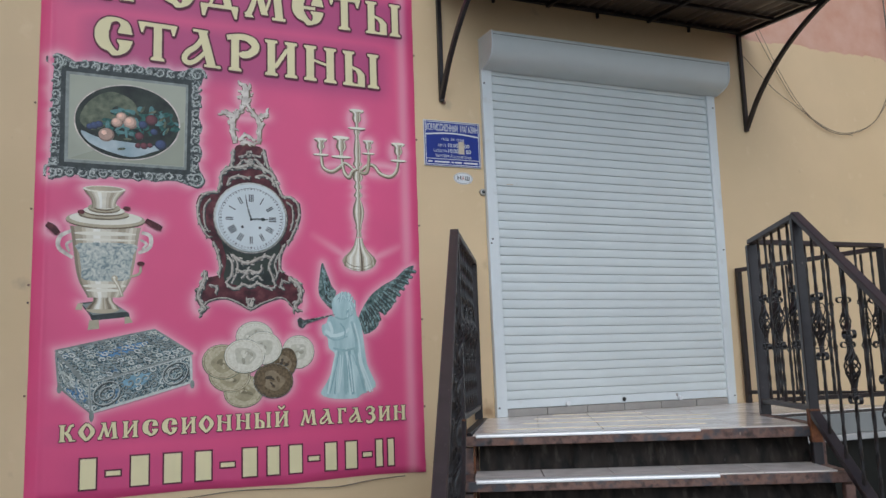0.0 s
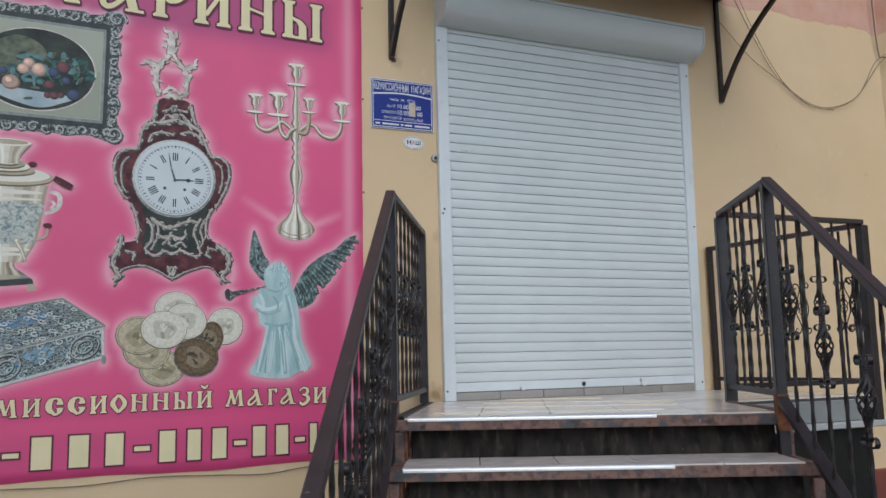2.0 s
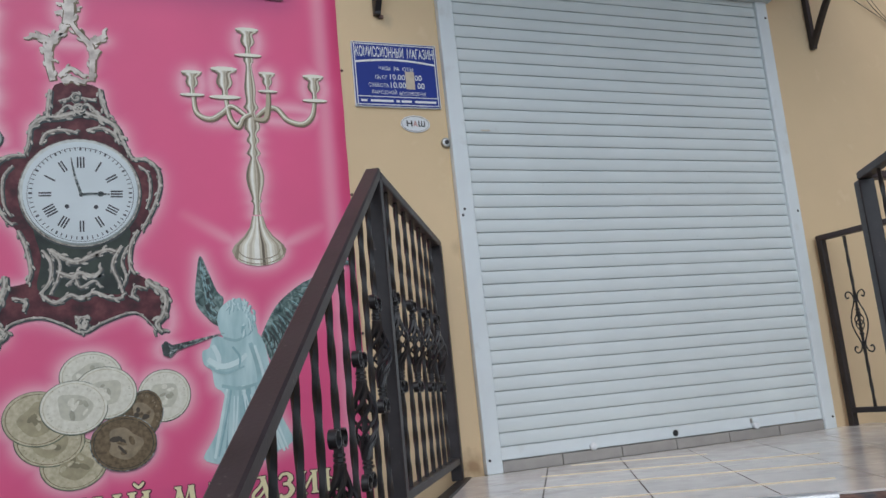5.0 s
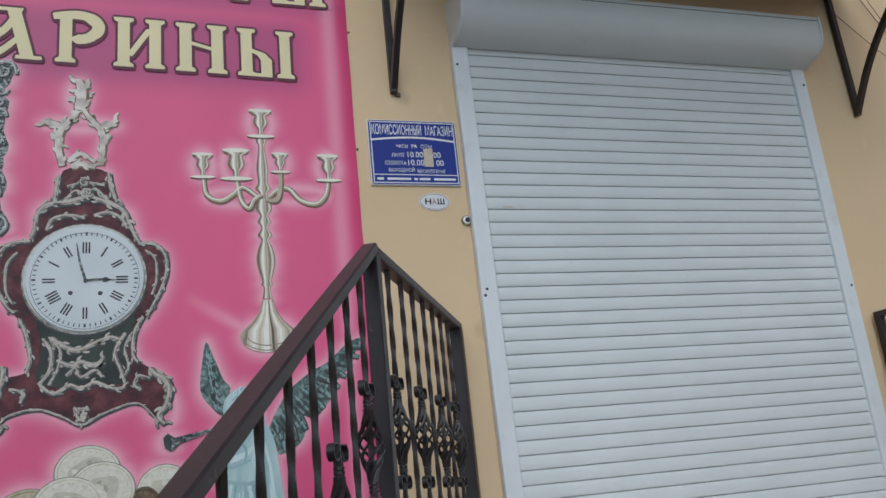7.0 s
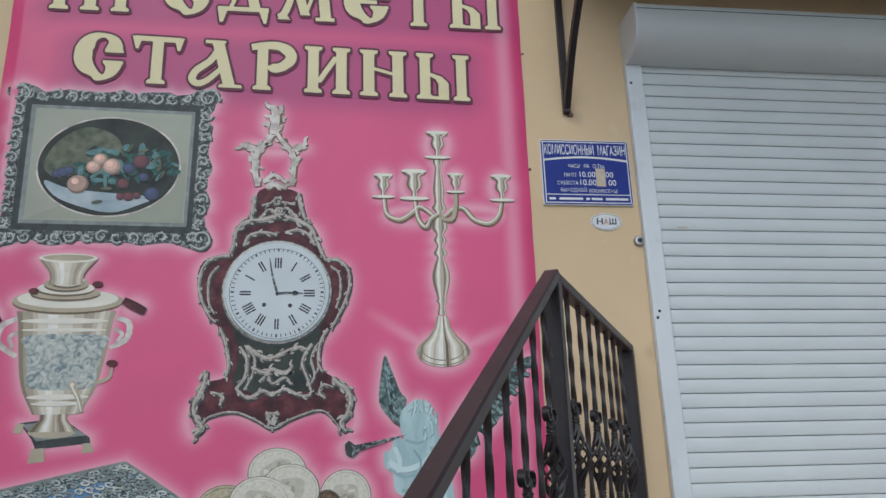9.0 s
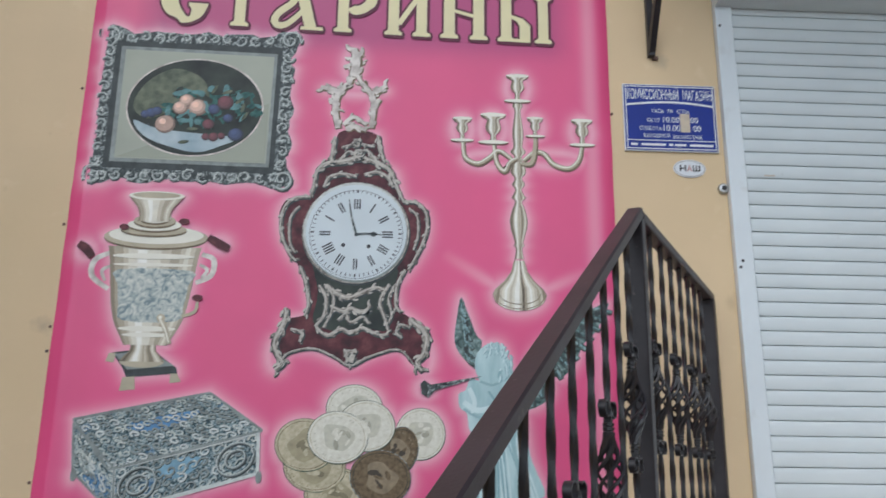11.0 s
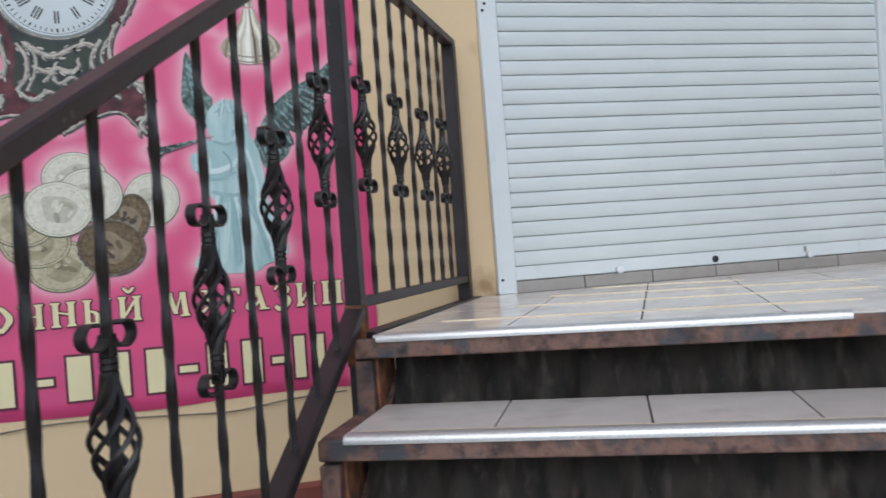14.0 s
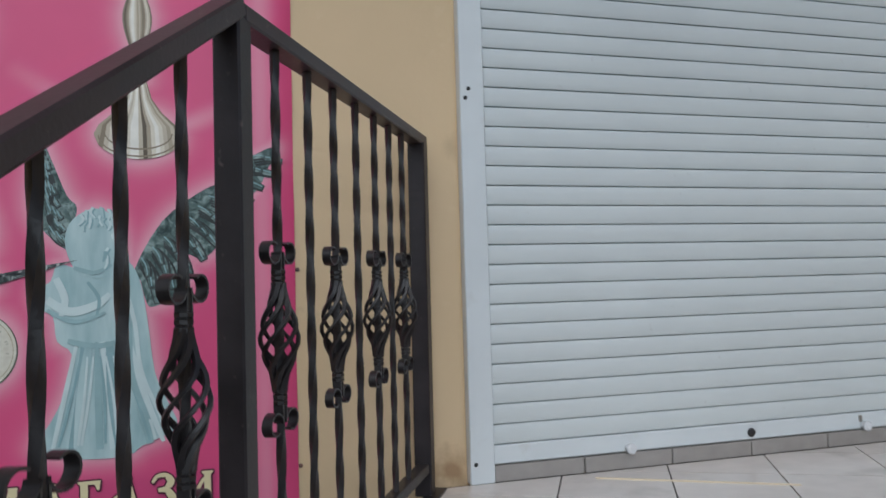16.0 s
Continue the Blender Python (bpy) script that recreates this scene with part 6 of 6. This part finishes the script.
def banner_sheet():
    nx, nz = 230, 320
    xs, zs = np.linspace(BX0, BX1, nx), np.linspace(BZ0, BZ1, nz)
    X, Z = np.meshgrid(xs, zs)
    ex = np.minimum(X - BX0, BX1 - X)
    ez = np.minimum(Z - BZ0, BZ1 - Z)
    roll = lambda e, w: np.clip(1 - e / w, 0, 1) ** 2
    fold = np.exp(-ex / 0.05) * 0.004 * np.sin(Z * 19 + 2 * np.sin(Z * 5)) + np.exp(-ez / 0.06) * 0.005 * np.sin(X * 13 + 2 * np.sin(X * 4.1))
    sag = 0.012 * np.exp(-ez / 0.05) * (np.sin(X * 6.0) * 0.5)
    Y = SHEET + 0.017 * np.maximum(roll(ex, 0.06), roll(ez, 0.05)) + fold * 0.7
    left = np.exp(-((X - BX0 - 0.055) / 0.012) ** 2) * -0.004
    Y = np.minimum(Y + left, -0.002)
    Zs = Z + np.where(Z < BZ0 + 0.06, sag, 0)
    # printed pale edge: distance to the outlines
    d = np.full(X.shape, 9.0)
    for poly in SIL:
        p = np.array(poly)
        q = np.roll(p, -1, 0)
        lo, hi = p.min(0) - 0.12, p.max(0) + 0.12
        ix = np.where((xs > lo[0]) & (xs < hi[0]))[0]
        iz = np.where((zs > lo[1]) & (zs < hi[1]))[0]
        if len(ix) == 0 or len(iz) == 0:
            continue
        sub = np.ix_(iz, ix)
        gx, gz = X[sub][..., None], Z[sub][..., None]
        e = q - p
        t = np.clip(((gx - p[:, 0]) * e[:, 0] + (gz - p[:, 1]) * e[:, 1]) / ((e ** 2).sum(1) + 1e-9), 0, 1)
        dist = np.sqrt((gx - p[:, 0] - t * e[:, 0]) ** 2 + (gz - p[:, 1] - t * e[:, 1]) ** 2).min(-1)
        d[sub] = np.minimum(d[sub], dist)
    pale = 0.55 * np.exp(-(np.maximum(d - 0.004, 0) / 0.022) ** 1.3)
    # lighter look of the upright fold, put in as a pale band
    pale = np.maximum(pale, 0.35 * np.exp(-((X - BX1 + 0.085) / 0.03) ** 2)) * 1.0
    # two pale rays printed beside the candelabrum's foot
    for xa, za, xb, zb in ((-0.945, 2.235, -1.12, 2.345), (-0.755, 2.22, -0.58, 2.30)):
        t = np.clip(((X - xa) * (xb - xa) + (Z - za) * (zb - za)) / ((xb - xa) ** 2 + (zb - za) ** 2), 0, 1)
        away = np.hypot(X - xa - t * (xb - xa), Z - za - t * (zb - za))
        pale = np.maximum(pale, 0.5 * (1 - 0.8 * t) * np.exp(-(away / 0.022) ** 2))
    plum = np.zeros(X.shape)
    for x0, x1, z0, z1 in SMUDGE:
        h = z1 - z0
        px = np.clip((np.minimum(X - x0, x1 - X) + 0.10) / 0.12, 0, 1)
        pz = np.exp(-(np.maximum(np.abs(Z - (z0 + z1) / 2 + 0.1 * h) - h * 0.35, 0) / (0.30 * h)) ** 2)
        plum = np.maximum(plum, px * pz * (0.62 if h > 0.15 and z0 > 2 else 0.18))
    me = bpy.data.meshes.new("vinyl_sheet")
    vs = np.stack([X.ravel(), Y.ravel(), Zs.ravel()], 1)
    i = np.arange(nx * nz).reshape(nz, nx)
    fs = np.stack([i[:-1, :-1], i[:-1, 1:], i[1:, 1:], i[1:, :-1]], -1).reshape(-1, 4)
    me.from_pydata(vs.tolist(), [], fs.tolist())
    for name, a in (("pale_print_and_fold", pale), ("plum_print", plum)):
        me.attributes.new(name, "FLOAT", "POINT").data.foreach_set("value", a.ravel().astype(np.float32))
    me.shade_smooth()
    return me


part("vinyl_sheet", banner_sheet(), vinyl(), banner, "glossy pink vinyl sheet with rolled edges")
for x, z in [(BX1 + 0.006, z) for z in (1.35, 1.86, 2.425, 2.96, 3.5)] + [(BX0 - 0.012, z) for z in (2.44, 1.96, 1.5, 2.05, 3.0)]:
    part("nail", G(pose(x, -0.001, z, 90)).lathe([(0.006, 0), (0.006, 0.002), (0.004, 0.004)], 8), M_rust, banner)
cord = smooth_line([(-2.50, -0.012, 0.965), (-2.2, -0.012, 0.955), (-1.85, -0.012, 0.945), (-1.55, -0.012, 0.962), (-1.25, -0.012, 0.950), (-1.0, -0.012, 0.938), (-0.8, -0.012, 0.958), (-0.60, -0.012, 0.966)], 6)
part("cord", G().tube(cord, 0.003, 5), M_cable, banner, "thin grey tie cord")

# ---- sign plate, sticker, key switch ----
plate = thing("shop_sign_plate", (-0.227, -0.004, 2.80), "blue enamel opening hours plate with white letters", "sign")
PX0, PX1, PZ0, PZ1, PY = -0.418, -0.036, 2.802, 3.094, -0.010
part("backing", G().box((PX0, PY, PZ0), (PX1, -0.001, PZ1), 0.002), M_wprint, plate, "white metal plate edge")
part("field", G().box((PX0 + 0.004, PY - 0.0012, PZ0 + 0.004), (PX1 - 0.004, PY, PZ1 - 0.004)), M_blue, plate, "blue enamel field")


def pflat(name, many, mat, y):
    g = G()
    for pts in many:
        area = sum(pts[i][0] * pts[(i + 1) % len(pts)][1] - pts[(i + 1) % len(pts)][0] * pts[i][1] for i in range(len(pts)))
        pts = pts[::-1] if area < 0 else pts
        g.add([(p[0], y, p[1]) for p in pts], [tuple(range(len(pts)))])
    return part(name, g, mat, plate)


def pl(x, z):
    return (PX0 + (PX1 - PX0) * x, PZ1 - (PZ1 - PZ0) * z)


def rect(x0, z0, x1, z1):
    return [pl(x0, z0), pl(x1, z0), pl(x1, z1), pl(x0, z1)]


yy = PY - 0.002
arcp = [(0.03 + 0.94 * i / 16, 0.305 - 0.05 * math.sin(math.pi * i / 16)) for i in range(17)]
pflat("border", [rect(0.025, 0.03, 0.975, 0.045), rect(0.025, 0.955, 0.975, 0.97), rect(0.025, 0.03, 0.036, 0.97), rect(0.964, 0.03, 0.975, 0.97), rect(0.03, 0.835, 0.97, 0.848)]
      + [[pl(a[0], a[1]), pl(b[0], b[1]), pl(b[0], b[1] + 0.03), pl(a[0], a[1] + 0.03)] for a, b in zip(arcp, arcp[1:])], M_wprint, yy)


def pword(text, x0, x1, z0, z1, thick=0.0):
    a, b = pl(x0, z1), pl(x1, z0)
    lettering("lettering", text, a[0], b[0], a[1], b[1], M_wprint, 0, plate, y0=yy, thick=thick)


pword("КОМИССИОННЫЙ", 0.045, 0.60, 0.075, 0.235, 0.01)
pword("МАГАЗИН", 0.645, 0.955, 0.075, 0.235, 0.01)
pword("ЧАСЫ", 0.30, 0.43, 0.375, 0.435)
pword("РА", 0.475, 0.535, 0.375, 0.435)
pword("ОТЫ", 0.575, 0.70, 0.375, 0.435)
pword("ПН ПТ", 0.25, 0.385, 0.515, 0.575)
pword("10.00", 0.42, 0.595, 0.49, 0.575, 0.005)
pword("00", 0.71, 0.795, 0.49, 0.575, 0.005)
pword("СУББОТА", 0.165, 0.40, 0.635, 0.695)
pword("10.00", 0.42, 0.60, 0.61, 0.70, 0.005)
pword("00", 0.735, 0.82, 0.61, 0.70, 0.005)
pword("ВЫХОДНОЙ", 0.20, 0.485, 0.755, 0.81)
pword("ВОСКРЕСЕНЬЕ", 0.515, 0.83, 0.755, 0.81)
pflat("bars", [rect(a, 0.888, b, 0.922) for a, b in ((0.065, 0.135), (0.175, 0.435), (0.47, 0.51), (0.53, 0.65), (0.69, 0.94))], M_wprint, yy)
pflat("tape", [rect(0.60, 0.44, 0.705, 0.715)], M_beige, yy - 0.001)
for x, z in ((0.02, 0.03), (0.98, 0.03), (0.02, 0.97), (0.98, 0.97)):
    q = pl(x, z)
    part("screw", G(pose(q[0], PY - 0.001, q[1], 90)).lathe([(0.004, 0), (0.004, 0.0015), (0.002, 0.003)], 8), M_steel, plate)

sticker = thing("oval_sticker", (-0.160, -0.001, 2.70), "white oval sticker with black letters on the wall", "sticker")
g = G()
o = oval(-0.160, 2.734, 0.066, 0.038, 36)
g.add([(x, -0.0035, z) for x, z in o], [tuple(range(36))[::-1]])
part("disc", g, M_wprint, sticker)
g = G()
a, b = oval(-0.160, 2.734, 0.062, 0.034, 36), oval(-0.160, 2.734, 0.060, 0.032, 36)
g.add([(x, -0.0044, z) for x, z in a + b], [(i, (i + 1) % 36, 36 + (i + 1) % 36, 36 + i) for i in range(36)])
part("ring", g, M_cable, sticker)
for t, x0, x1, mt in (("Н", -0.200, -0.174, M_bprint), ("А", -0.171, -0.150, M_redprint), ("Ш", -0.147, -0.117, M_bprint)):
    lettering("letter", t, x0, x1, 2.722, 2.748, mt, 0, sticker, y0=-0.0048, thick=0.03)

key = thing("key_switch", (-0.030, -0.001, 2.652), "round steel shutter key switch on the wall", "switch")
part("body", G(pose(-0.030, 0, 2.652, 90)).lathe([(0.022, 0), (0.022, 0.010), (0.018, 0.015), (0.0115, 0.016)], 22), M_steel, key, smooth=True)
part("cylinder", G(pose(-0.030, -0.016, 2.652, 90)).lathe([(0.010, 0), (0.010, 0.003), (0.006, 0.0035)], 16), M_dark, key, smooth=True)

# ---- cables ----
def cable(name, runs, label, mat=None, turn=None):
    c = thing(name, runs[0][0][0], label, "cable")
    for pts, r in runs:
        part("strand", G(turn).tube(smooth_line(pts, 7), r, 6), mat or M_cable, c, smooth=True)


loop = [(2.16, -0.02, 3.80), (2.42, -0.02, 3.575), (2.66, -0.02, 3.44), (2.92, -0.02, 3.292), (3.16, -0.02, 3.275), (3.44, -0.02, 3.39), (3.718, -0.02, 3.68), (3.728, -0.14, 3.745)]
cable("hanging_cable", [([(2.30, -0.02, 4.0), (2.47, -0.02, 3.72), (2.66, -0.02, 3.46), (2.94, -0.03, 3.295), (3.18, -0.03, 3.286), (3.46, -0.03, 3.41), (3.67, -0.03, 3.69), (3.728, -0.12, 3.75)], 0.0026), (loop, 0.0024), ([(2.33, -0.03, 4.02), (2.50, -0.03, 3.70), (2.70, -0.03, 3.43), (2.96, -0.02, 3.283), (3.20, -0.02, 3.27)], 0.0022)], "thin grey cable loops hanging on the wall")
cable("wall_cable", [([(3.675, -0.01, 4.6), (3.678, -0.012, 4.1), (3.718, -0.012, 3.78), (3.728, -0.05, 3.735), (3.742, -0.25, 3.70), (3.742, -0.50, 3.66), (3.738, -1.0, 3.66), (3.738, -2.2, 3.72)], 0.006), ([(3.745, -0.155, 4.6), (3.745, -0.154, 4.05), (3.745, -0.13, 3.76)], 0.0035), ([(3.745, -0.26, 4.3), (3.745, -0.33, 3.98), (3.745, -0.48, 3.75), (3.738, -0.62, 3.66)], 0.005), ([(3.745, -0.49, 4.5), (3.745, -0.49, 3.9), (3.745, -0.475, 3.6), (3.745, -0.50, 3.40), (3.745, -0.62, 3.28), (3.745, -0.8, 3.26)], 0.003)], "grey cables clipped along the side wall", turn=EAST)
cable("cable_bundle", [([(3.732, -0.44, 3.62), (3.728, -0.6, 3.65), (3.728, -0.9, 3.68), (3.728, -2.0, 3.72)], 0.012), ([(3.722, -0.42, 3.605), (3.718, -0.6, 3.63), (3.718, -0.9, 3.66), (3.718, -2.0, 3.70)], 0.010), ([(3.722, -0.5, 3.65), (3.718, -0.7, 3.67), (3.718, -0.9, 3.70), (3.718, -2.0, 3.74)], 0.008)], "dark bundle of cables on the side wall", surface("dark_brown_cable", two((0.07, 0.058, 0.048), 0.25), 50, 0.6), EAST)
